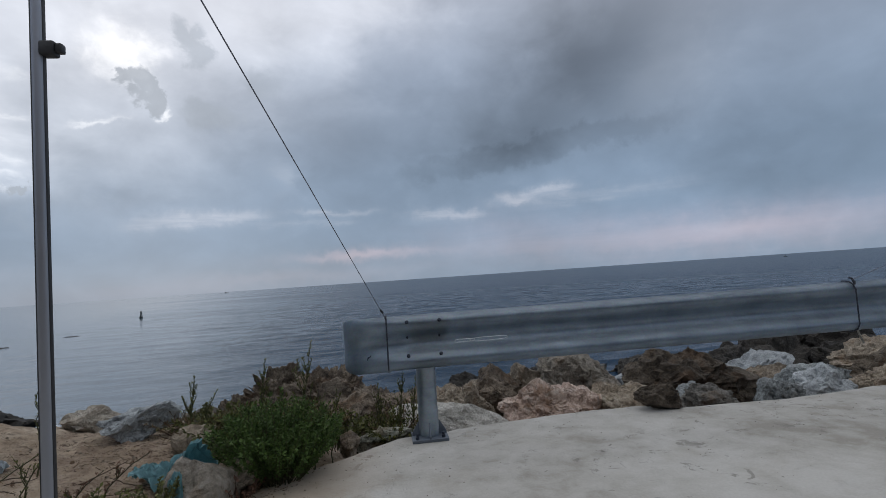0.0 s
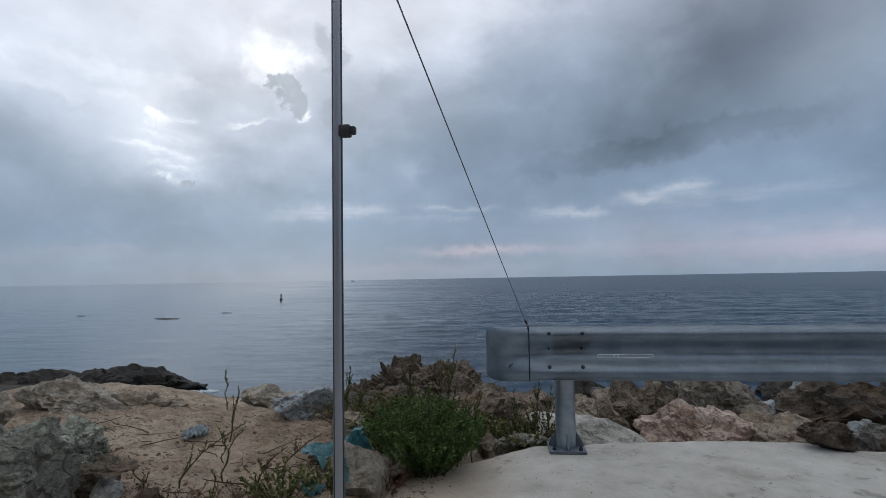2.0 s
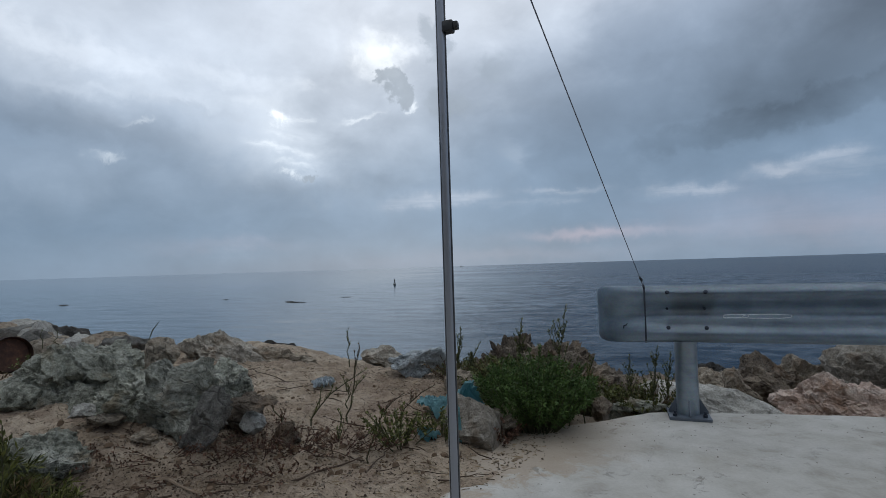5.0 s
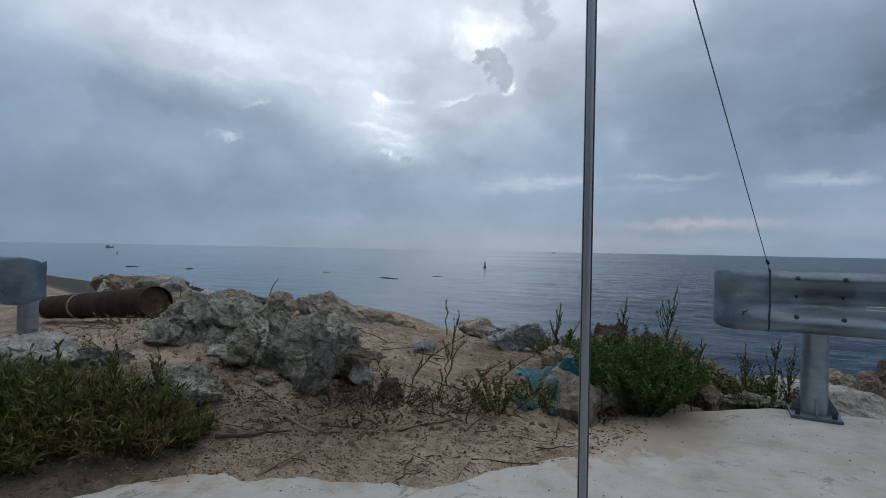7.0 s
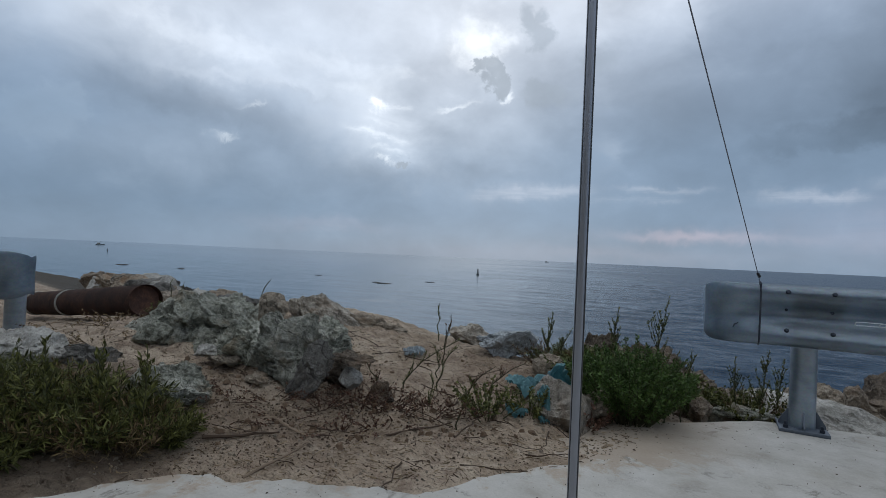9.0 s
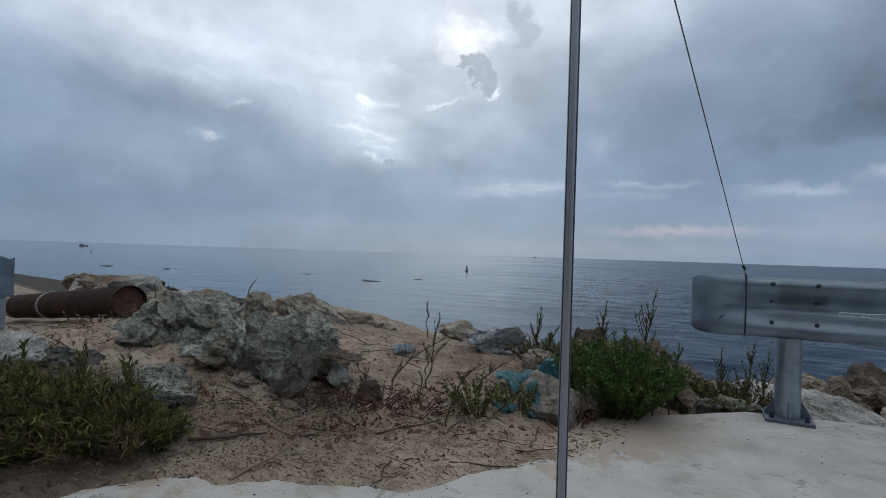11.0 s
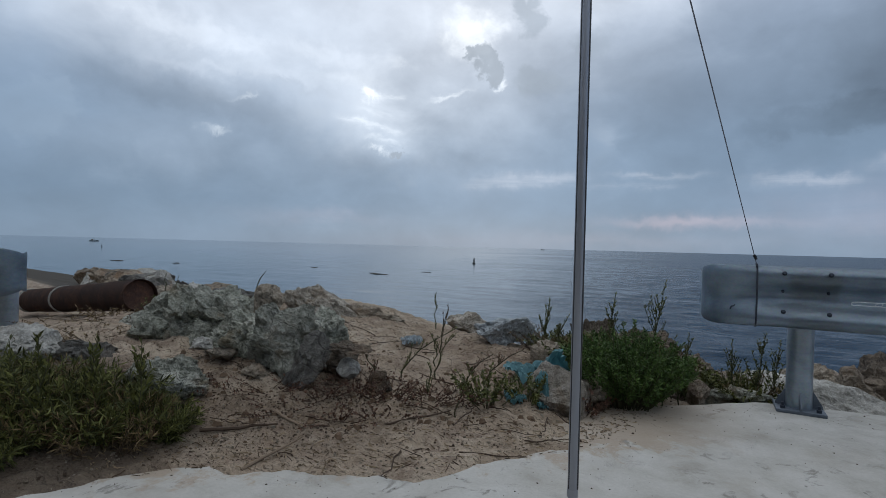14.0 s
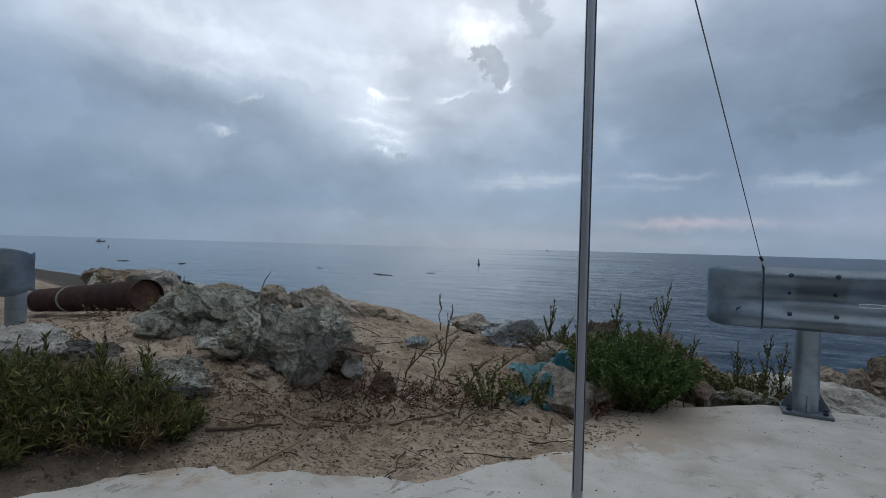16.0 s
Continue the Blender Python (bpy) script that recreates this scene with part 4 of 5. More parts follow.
rock((-1.10, 3.82, 0.07), (0.21, 0.22, 0.22), (0, 4, 25), 20, CHALKSTONE, "pale tan rock with torn tarpaulin over it", sub=5, trim=(0.62, 0.88), cuts=12, lumps=0.08, blocks=0.012, grain=0.03)
rock((-0.98, 3.98, 0.06), (0.15, 0.15, 0.16), (0, 0, 60), 21, TANSTONE, "broken tan rock beside the bush", sub=4)
rock((-1.35, 4.4, 0.16), (0.2, 0.14, 0.12), (0, 0, 60), 47, TANSTONE, "tan rock behind the tarpaulin", sub=4)
rock((-3.84, 2.30, 0.29), (0.30, 0.18, 0.16), (0, 0, 25), 22, PALESTONE, "pale flat boulder in front of the guardrail end", sub=5, trim=(0.66, 0.92))
rock((-3.5, 2.50, 0.27), (0.22, 0.14, 0.11), (0, 0, 15), 48, GREYSTONE, "grey rock behind the weeds", sub=4)
rock((-3.2, 2.16, 0.12), (0.20, 0.13, 0.09), (0, 0, -15), 23, PALESTONE, "pale rock half hidden in the weeds", sub=4)
rock((-4.1, 1.95, 0.2), (0.34, 0.26, 0.24), (0, 0, 50), 24, GREYSTONE, "grey boulder behind the weeds", sub=4)
rock((-3.05, 1.62, 0.0), (0.14, 0.10, 0.06), (0, 0, 50), 49, GREYSTONE, "grey stone at the slab's edge under the weeds", sub=4)
rock((1.86, 4.72, 0.085), (0.2, 0.13, 0.13), (0, 14, -5), 25, BROWNSTONE, "dark brown angular rock lying on the slab's edge", sub=5, cuts=12, trim=(0.62, 0.9))
rock((1.36, 5.62, -0.19), (0.56, 0.40, 0.33), (0, 6, 8), 26, PINKSTONE, "pink and cream boulder behind the slab", sub=6, grain=0.07, cuts=8, trim=(0.6, 0.9))
rock((1.98, 5.72, -0.30), (0.40, 0.32, 0.25), (0, 0, -30), 27, TANSTONE, "low pinkish boulder beside the pink one", sub=5, grain=0.07, trim=(0.6, 0.9))
rock((0.62, 5.75, -0.16), (0.26, 0.24, 0.24), (0, 0, 35), 28, TANSTONE, "squarish tan rock beside the pink boulder", sub=5, cuts=12)
rock((0.32, 5.06, -0.07), (0.54, 0.28, 0.15), (0, 9, -8), 29, PALESTONE, "pale flat rock behind the guardrail post", sub=5, trim=(0.6, 0.9), blocks=0.01, grain=0.02, lumps=0.1)
rock((-0.22, 4.76, -0.02), (0.30, 0.08, 0.09), (0, 0, 14), 30, GREENSTONE, "narrow mossy kerb stone at the slab's corner", "kerb_stone", sub=4, cuts=14)
rock((-0.42, 4.5, 0.02), (0.10, 0.09, 0.09), (0, 0, 50), 50, TANSTONE, "small brown rock beside the bush", sub=4)

# riprap between the slab and the water
for at, size, turn, seed, mat, label in (
    ((3.42, 7.0, -0.46), (0.98, 0.5, 0.48), (0, 4, 6), 70, BROWNSTONE, "large dark brown block of rock with a flat top"),
    ((0.42, 6.3, -0.22), (0.30, 0.30, 0.28), (0, 10, 20), 71, TANSTONE, "tan rock wedged behind the squarish one"),
    ((1.02, 6.65, -0.26), (0.44, 0.36, 0.36), (10, -12, 40), 72, BROWNSTONE, "dark cracked rock behind the pink boulder"),
    ((2.01, 6.65, -0.20), (0.60, 0.42, 0.40), (0, 16, 15), 73, CHALKSTONE, "large pale sloping rock behind the pink boulder"),
    ((1.45, 6.95, -0.30), (0.46, 0.36, 0.38), (0, 6, 70), 78, TANSTONE, "tan rock filling the gap between larger ones"),
    ((2.46, 6.15, -0.36), (0.40, 0.32, 0.28), (0, 10, -20), 74, TANSTONE, "tan broken rock in the shore's rock armour"),
    ((2.85, 5.9, -0.36), (0.36, 0.28, 0.26), (0, 0, 30), 75, BLUESTONE, "blue-grey rock in the shore's rock armour"),
    ((4.35, 6.2, -0.42), (0.55, 0.36, 0.32), (0, -10, 12), 76, BLUESTONE, "pale blue-grey sloping rock at the slab's edge"),
    ((3.35, 5.3, -0.19), (0.26, 0.20, 0.15), (0, 10, 0), 77, BLUESTONE, "small blue-grey rock at the slab's edge")):
    rock(at, size, turn, seed, mat, label, group="rock armour", sub=5, cuts=12, grain=0.04, lumps=0.2, layers=0.02, trim=(0.6, 0.9), crag=0.035)
rnd = random.Random(5)
stones = [(x, y, s) for x, y, s in (
    (2.75, 5.45, 0.34), (3.3, 5.35, 0.36), (3.9, 5.45, 0.4), (4.6, 5.5, 0.45), (5.4, 5.6, 0.45), (4.8, 6.7, 0.6), (6.1, 6.6, 0.6), (1.0, 7.2, 0.55), (2.2, 7.8, 0.7), (3.6, 8.2, 0.8), (5.4, 8.6, 0.85),
    (7.4, 8.2, 0.8), (0.4, 9.0, 0.7), (1.7, 10.0, 0.9), (3.4, 10.6, 1.0), (5.4, 11.2, 1.1), (7.6, 11.5, 1.1), (10, 11, 1.1), (0.8, 12.2, 0.9), (2.4, 13.4, 1.1), (4.6, 14, 1.2), (6.9, 14.6, 1.2), (9.6, 14.8, 1.3), (12.6, 14.2, 1.3), (13, 18, 1.3), (0.2, 15.6, 1.0), (2.3, 17, 1.2), (5.0, 17.6, 1.2), (-0.6, 7.2, 0.45), (-0.9, 9.4, 0.6), (-1.2, 12.2, 0.8), (-2.2, 10.6, 0.6))]
kinds = (GREYSTONE, BLUESTONE, BLUEPALE, TANSTONE, BROWNSTONE, GREYSTONE, TANSTONE)
for k, (x, y, s) in enumerate(stones):
    size = (s * rnd.uniform(0.8, 1.1), s * rnd.uniform(0.6, 0.9), s * rnd.uniform(0.5, 0.7))
    mat = BROWNSTONE if x < 0.5 else kinds[k % len(kinds)] if y < 14.2 else WETSTONE
    word = {GREYSTONE: "grey", BLUEPALE: "pale blue-grey", TANSTONE: "tan", GREENSTONE: "green-grey", PINKSTONE: "pinkish", BROWNSTONE: "brown", BLUESTONE: "blue-grey", WETSTONE: "dark wet"}[mat]
    rock((x, y), size, (rnd.uniform(-15, 15), rnd.uniform(-15, 15), rnd.uniform(0, 360)), 100 + k, mat, f"{word} angular boulder of the shore's rock armour", group="rock armour", sub=5, sink=0.22, cuts=12, grain=0.05, lumps=0.25, layers=0.05 * s, trim=(0.55, 0.9))

# dark outcrop and reefs at the waterline
for k, (x, y, z, a, b, c) in enumerate(((-3.45, 16.2, -2.15, 1.15, 1.1, 1.25), (-2.1, 16.0, -2.2, 1.2, 1.0, 1.2), (-4.5, 16.4, -2.75, 1.0, 1.0, 1.05), (-0.8, 15.8, -2.75, 1.35, 1.0, 0.92), (0.6, 15.6, -3.05, 1.3, 1.0, 0.75), (-3.0, 14.6, -2.75, 1.7, 1.1, 0.95), (-1.2, 14.2, -2.95, 1.6, 1.0, 0.85), (-5.4, 16.4, -3.2, 1.0, 0.9, 0.75), (0.2, 13.0, -2.8, 1.3, 1.0, 0.75))):
    rock((x, y, z - 0.25), (a, b, c), (0, 0, 30 * k), 200 + k, BROWNSTONE, "dark brown jagged rock outcrop at the waterline", "outcrop", sub=6 if k < 4 else 5, cuts=5, lumps=0.4, grain=0.12, group="waterline outcrop", trim=(0.7, 0.95), blocks=0.06, crag=0.25)
for k, (x, y, a, b, c) in enumerate(((-17.2, 22.3, 3.2, 1.6, 0.75), (-20.3, 22.0, 3.4, 1.8, 0.85), (-23.3, 21.8, 3.2, 1.8, 0.8), (-26.2, 21.5, 3.0, 1.8, 0.95), (-29.5, 21.5, 3.6, 1.8, 1.7), (-33.5, 21, 3.6, 1.8, 1.8), (14.5, 20, 3.0, 1.5, 1.6), (10.5, 22, 1.6, 1.0, 0.6), (18.5, 21, 3.0, 1.5, 1.9))):
    rock((x, y, SEA + 0.1), (a, b, c), (0, 0, 5 * math.sin(k * 2.1)), 220 + k, WETSTONE, "low dark reef washed by small waves", "reef", sub=5, lumps=0.3, grain=0.07, trim=(0.6, 0.9), cuts=6, group="waterline reefs")
for k, (x, y, a, b, c) in enumerate(((-44.8, 64, 2.6, 0.5, 0.16), (-42.7, 75, 1.8, 0.5, 0.14), (-64, 71, 1.2, 0.4, 0.16), (-47, 65.5, 1.4, 0.4, 0.12), (-89, 61, 1.4, 0.5, 0.2), (-104, 58.5, 2.0, 0.5, 0.14))):
    rock((x, y, SEA - 0.03), (a * 0.8, b, c * 0.9), (0, 0, 6 * k), 240 + k, WETSTONE, "thin dark rock just breaking the sea surface", "reef", sub=3, grain=0.008, blocks=0.004, lumps=0.06, group="far reefs")

# rocks along the skyline behind the rusty pipe
rnd = random.Random(8)
for k in range(16):
    x = -5.6 - 0.36 * k + rnd.uniform(-0.1, 0.1)
    y = 4.95 + 0.10 * k + rnd.uniform(-0.1, 0.3)
    s = rnd.uniform(0.26, 0.42)
    rock((x, y, 0.14 + rnd.uniform(-0.03, 0.04)), (s * 1.3, s, s * 0.72), (0, 0, rnd.uniform(0, 180)), 260 + k, (GREYSTONE, TANSTONE, PALESTONE, TANSTONE)[k % 4], "weathered rock along the top of the bank", group="rocks on the bank", sub=4)

# ---- rusty pipe lying behind the opening ----
a, b = Vector((-5.427, 3.968, 0.349)), Vector((-9.162, 4.597, -0.034))
pipe = holder("steel_pipe", a, "rusty brown steel pipe lying on the sand", "pipe")
axis = b - a
bm = bmesh.new()
tube(bm, [axis * (i / 30) for i in range(31)], [0.162 + 0.007 * noise.noise((i * 0.7, 0, 0)) for i in range(31)], 32, cap=False)
bmesh.ops.solidify(bm, geom=list(bm.faces), thickness=0.012)
part("pipe_wall", bm, RUST, pipe)
part("end_plug", tube(bmesh.new(), [axis * 0.015, axis * 0.03], 0.148, 28), RUST, pipe, "rust-caked earth filling the pipe's mouth")
for s, wide in ((0.60, 0.014), (0.975, 0.03)):
    bm = tube(bmesh.new(), [axis * (s - wide / 2), axis * (s + wide / 2)], 0.172, 32)
    part("band", bm, PALESTONE, pipe, "pale worn band round the pipe")

# ---- far things on the water ----
def make_buoy(x, y, k):
    h = holder("buoy", (x, y, SEA), "small dark channel buoy floating on the sea", "buoy", "buoys")
    part("float", tube(bmesh.new(), [(0, 0, -0.3), (0, 0, 0.0), (0, 0, 0.28 * k), (0, 0, 0.36 * k)], [0.35 * k, 0.45 * k, 0.45 * k, 0.2 * k], 16), BLACK, h)
    bm = bmesh.new()
    for q in range(4):
        c, s = math.cos(q * math.pi / 2), math.sin(q * math.pi / 2)
        tube(bm, [(0.3 * k * c, 0.3 * k * s, 0.3 * k), (0.1 * k * c, 0.1 * k * s, 1.3 * k)], 0.05 * k, 6)
    part("tower", bm, BLACK, h)
    part("lantern", tube(bmesh.new(), [(0, 0, 1.2 * k), (0, 0, 1.3 * k), (0, 0, 1.7 * k), (0, 0, 1.8 * k)], [0.12 * k, 0.2 * k, 0.2 * k, 0.03 * k], 10), BLACK, h)


def make_boat(x, y, k, turn, label):
    h = holder("fishing_boat", (x, y, SEA), label, "boat", "boats")
    h.rotation_euler = (0, 0, radians(turn))
    bm = bmesh.new()
    rows = [[bm.verts.new((k * px, k * py * s, k * pz)) for px, s, pz in ((-3.2, 0.8, z0), (-1, 1, z0 * 0.9), (1.5, 0.9, z0), (3.6, 0.05, z0 * 1.35))] for py, z0 in ((-0.7, -0.2), (-0.95, 0.8), (0.95, 0.8), (0.7, -0.2))]
    for p, q in zip(rows, rows[1:] + rows[:1]):
        for i in range(3):
            bm.faces.new((p[i], p[i + 1], q[i + 1], q[i]))
    bm.faces.new([r[0] for r in rows])
    part("hull", bm, BLUESTONE, h, smooth=False)
    part("cabin", box(bmesh.new(), (-2.2 * k, -0.6 * k, 0.7 * k), (-0.4 * k, 0.6 * k, 2.0 * k), 0.08 * k), PALESTONE, h, "pale cabin")
    part("mast", tube(bmesh.new(), [(0.2 * k, 0, 0.7 * k), (0.2 * k, 0, 3.2 * k)], 0.08 * k, 6), BLACK, h)


make_buoy(-56.5, 124.0, 0.85)
make_buoy(-240, 128.0, 0.65)
make_boat(-560, 290, 1.2, 40, "distant grey fishing boat on the horizon")
make_boat(-420, 1380, 1.6, 10, "distant grey fishing boat on the horizon")
make_boat(560, 660, 0.9, 5, "distant fishing boat low on the horizon")


# ---- foam where small waves break on the rocks ----
def make_foam(spots, seed):
    rnd = random.Random(seed)
    verts, faces = [], []
    for x, y, wide in spots:
        for _ in range(60):
            cx, cy = x + rnd.gauss(0, wide * 0.5), y + rnd.gauss(0, wide * 0.16)
            r = rnd.uniform(0.03, 0.16)
            k = len(verts)
            ring = [(cx + r * 1.8 * rnd.uniform(0.6, 1.2) * math.cos(q * 1.047), cy + r * 0.5 * rnd.uniform(0.6, 1.2) * math.sin(q * 1.047)) for q in range(6)]
            verts += [(p, q, SEA - 0.02) for p, q in ring] + [(cx + (p - cx) * 0.6, cy + (q - cy) * 0.6, SEA + 0.05) for p, q in ring]
            faces += [(k + i, k + (i + 1) % 6, k + 6 + (i + 1) % 6, k + 6 + i) for i in range(6)] + [tuple(k + 6 + i for i in range(6))]
    me = bpy.data.meshes.new("foam")
    me.from_pydata(verts, [], faces)
    me.materials.append(FOAM)
    return tagged(new("foam", me), "white foam of small waves round the shore rocks", "foam", kind="stuff")


make_foam([(-14.6, 22.0, 1.2), (-14.0, 21.0, 0.8), (11.5, 20.5, 1.6), (12.8, 19.2, 1.4), (9.6, 20.8, 1.0), (16, 19, 1.5), (2.8, 18.9, 0.8)], 4)


# ---- plants ----
def leaf(bm, at, way, long, wide, flat):
    side = way.cross(flat).normalized() * wide
    mid = at + way * long * 0.5 + flat * long * 0.06
    quad = [bm.verts.new(at), bm.verts.new(mid + side), bm.verts.new(at + way * long), bm.verts.new(mid - side)]
    bm.faces.new(quad)


def rand_way(rnd, lift=0.0):
    return Vector((rnd.gauss(0, 1), rnd.gauss(0, 1), rnd.gauss(lift, 1))).normalized()


def stalks(rnd, count, spread, tall, lean, bend=0.15):
    """Curved stems from one root: lists of points."""
    out = []
    for _ in range(count):
        a = rnd.uniform(0, 2 * math.pi)
        r = spread * math.sqrt(rnd.random())
        h = tall * rnd.uniform(0.55, 1.0)
        base = Vector((r * math.cos(a) * 0.5, r * math.sin(a) * 0.5, -0.02))
        tip = Vector((r * math.cos(a) * (1 + lean), r * math.sin(a) * (1 + lean), h * (1 - 0.35 * r / max(spread, 0.01))))
        wob = Vector((rnd.gauss(0, bend), rnd.gauss(0, bend), 0)) * h
        out.append([base.lerp(tip, s) + wob * s * (1 - s) + Vector((0, 0, 0.1 * h * s * (1 - s))) for s in (0, 0.25, 0.5, 0.75, 1.0)])
    return out


def plant(at, label, seed, count, spread, tall, leaves, size, mat, stem=None, lean=0.5, name="bush", thick=0.003, start=0.2, stretch=(1, 1, 1), group="", narrow=0.22, bend=0.15):
    rnd = random.Random(seed)
    h = holder(name, (at[0], at[1], at[2] if len(at) == 3 else ground_z(at[0], at[1], False)), label, "plant", group)
    h.scale = stretch
    stems, blades = bmesh.new(), bmesh.new()
    for pts in stalks(rnd, count, spread, tall, lean, bend):
        tube(stems, pts, [thick * (1.2 - 0.8 * i / 4) for i in range(5)], 4, cap=False)
        for _ in range(leaves):
            s = start + (1 - start) * rnd.random()
            i = min(3, int(s * 4))
            p = pts[i].lerp(pts[i + 1], s * 4 - i)
            way = ((pts[i + 1] - pts[i]).normalized() * 0.7 + rand_way(rnd) * 0.8).normalized()
            long = size * rnd.uniform(0.6, 1.2)
            leaf(blades, p, way, long, long * narrow, rand_way(rnd, 1.2))
    tagged(part("stalk_tuft", stems, stem or STEM, h), kind="stuff")
    tagged(part("foliage", blades, mat, h, smooth=False), kind="stuff")
    return h


def tall_weed(at, tall, seed, lean=(0, 0), label="tall dry weed stalk with small upright leaves", mat=None, branch=5, size=0.023, group="tall weeds"):
    rnd = random.Random(seed)
    h = holder("weed", (at[0], at[1], at[2] if len(at) == 3 else ground_z(at[0], at[1], False)), label, "plant", group)
    blades = bmesh.new()
    main = [Vector((lean[0] * s * s + 0.01 * rnd.gauss(0, 1), lean[1] * s * s + 0.01 * rnd.gauss(0, 1), tall * s - 0.02)) for s in (0, 0.2, 0.4, 0.6, 0.8, 1.0)]
    lines = [(main, 0.004)]
    for _ in range(branch):
        s = rnd.uniform(0.25, 0.8)
        i = int(s * 5)
        p = main[i].lerp(main[i + 1], s * 5 - i)
        a = rnd.uniform(0, 6.28)
        long = tall * rnd.uniform(0.75, 1.1) * (0.40 - 0.36 * s)
        out = Vector((math.cos(a) * 0.42, math.sin(a) * 0.42, 0.9)).normalized()
        lines.append(([p, p + out * long * 0.5, p + out * long + Vector((0, 0, 0.2 * long))], 0.0025))
    for pts, r in lines:
        n = len(pts) - 1
        stem = tube(bmesh.new(), pts, [r * (1.15 - 0.7 * i / n) for i in range(n + 1)], 5, cap=False)
        part("stalk" if pts is main else "branch", stem, STEM, h)
        long = sum((q - p).length for p, q in zip(pts, pts[1:]))
        for _ in range(int(long / 0.0075)):
            s = rnd.uniform(0.12, 1.0)
            i = min(n - 1, int(s * n))
            p = pts[i].lerp(pts[i + 1], s * n - i)
            a = rnd.uniform(0, 6.28)
            way = Vector((math.cos(a), math.sin(a), rnd.uniform(0.8, 2.4))).normalized()
            leaf(blades, p, way, size * rnd.uniform(0.6, 1.2), size * 0.16, rand_way(rnd, 0.5))
    tagged(part("foliage", blades, mat or WEEDLEAF, h, smooth=False), kind="stuff")
    return h


DRYGRASS = leafy("dry_grass_leaf", (0.070, 0.044, 0.024), (0.250, 0.180, 0.090))

plant((-0.80, 4.12, 0.02), "dense dark green bush at the slab's edge", 1, 240, 0.27, 0.50, 95, 0.027, BUSHLEAF, lean=0.35, stretch=(1.12, 1, 1), narrow=0.16)
plant((-1.02, 4.55), "brownish green undergrowth behind the bush", 2, 110, 0.34, 0.36, 34, 0.036, WEEDLEAF, lean=0.4, name="undergrowth")
plant((-0.15, 4.95, -0.1), "green weeds behind the guardrail post", 3, 90, 0.26, 0.24, 36, 0.030, WEEDLEAF, lean=0.3, name="weeds")
plant((-0.55, 4.75, -0.05), "green weeds behind the bush", 4, 50, 0.2, 0.28, 32, 0.036, WEEDLEAF, lean=0.3, name="weeds")
for k, (x, y, wide, tall, count) in enumerate(((-2.55, 2.3, 0.14, 0.24, 90), (-2.75, 2.18, 0.22, 0.40, 150), (-3.05, 1.98, 0.26, 0.46, 190), (-3.4, 2.02, 0.26, 0.40, 170), (-3.75, 1.9, 0.28, 0.42, 170), (-2.88, 1.82, 0.16, 0.26, 90), (-3.5, 1.65, 0.28, 0.34, 130))):
    plant((x, y, 0.0), "dark green and brown grassy weeds at the slab's edge", 60 + k, count, wide, tall, 30, 0.052, GRASSLEAF, lean=0.45, name="grass_clump", narrow=0.075, group="grassy weeds", thick=0.0022)
for k, (x, y, tall, lx) in enumerate(((-2.72, 2.12, 0.52, 0.03), (-2.52, 2.2, 0.50, 0.05), (-2.98, 2.05, 0.5, -0.04), (-3.3, 2.05, 0.45, 0.02), (-2.62, 2.28, 0.44, -0.03), (-3.15, 1.9, 0.46, 0.06), (-3.55, 2.0, 0.42, -0.05), (-2.82, 1.95, 0.42, 0.08))):
    tall_weed((x, y, 0.0), tall, 110 + k, (lx, 0), label="tall leafy green weed among the grass", branch=7, mat=GRASSLEAF, size=0.036)
for k, (x, y, wide, tall) in enumerate(((-2.9, 2.05, 0.24, 0.36), (-3.35, 1.85, 0.28, 0.40), (-3.7, 2.1, 0.26, 0.42), (-2.62, 2.15, 0.18, 0.30), (-3.1, 2.15, 0.2, 0.42))):
    plant((x, y, 0.0), "brown dry grass among the green weeds", 160 + k, 60, wide, tall, 26, 0.045, DRYGRASS, TWIG, lean=0.5, name="dry_grass", narrow=0.06, group="dry grass", thick=0.0018)
plant((-0.75, 4.62, 0.0), "brown dry undergrowth behind the bush", 170, 80, 0.26, 0.36, 26, 0.03, DRYGRASS, TWIG, lean=0.4, name="undergrowth", narrow=0.12)
plant((-0.12, 5.0, -0.08), "brown dry weeds among the green ones", 171, 45, 0.24, 0.22, 24, 0.03, DRYGRASS, TWIG, lean=0.3, name="dry_weeds", narrow=0.12)
plant((-1.45, 4.65), "yellow-brown weeds on the bank's crest", 172, 60, 0.26, 0.20, 22, 0.028, DRYGRASS, TWIG, lean=0.5, name="dry_weeds", narrow=0.14)
plant((-2.78, 2.42, 0.04), "low green weeds beside the flat rock", 7, 60, 0.16, 0.16, 26, 0.035, GRASSLEAF, lean=0.6, name="weeds", narrow=0.12)
plant((-1.42, 3.45), "small upright fleshy green weed in the sand", 8, 26, 0.13, 0.24, 34, 0.026, WEEDLEAF, lean=0.9, name="weeds", narrow=0.24)
plant((-1.25, 3.62), "small upright fleshy green weed in the sand", 9, 14, 0.08, 0.22, 34, 0.026, WEEDLEAF, lean=0.9, name="weeds", narrow=0.24)
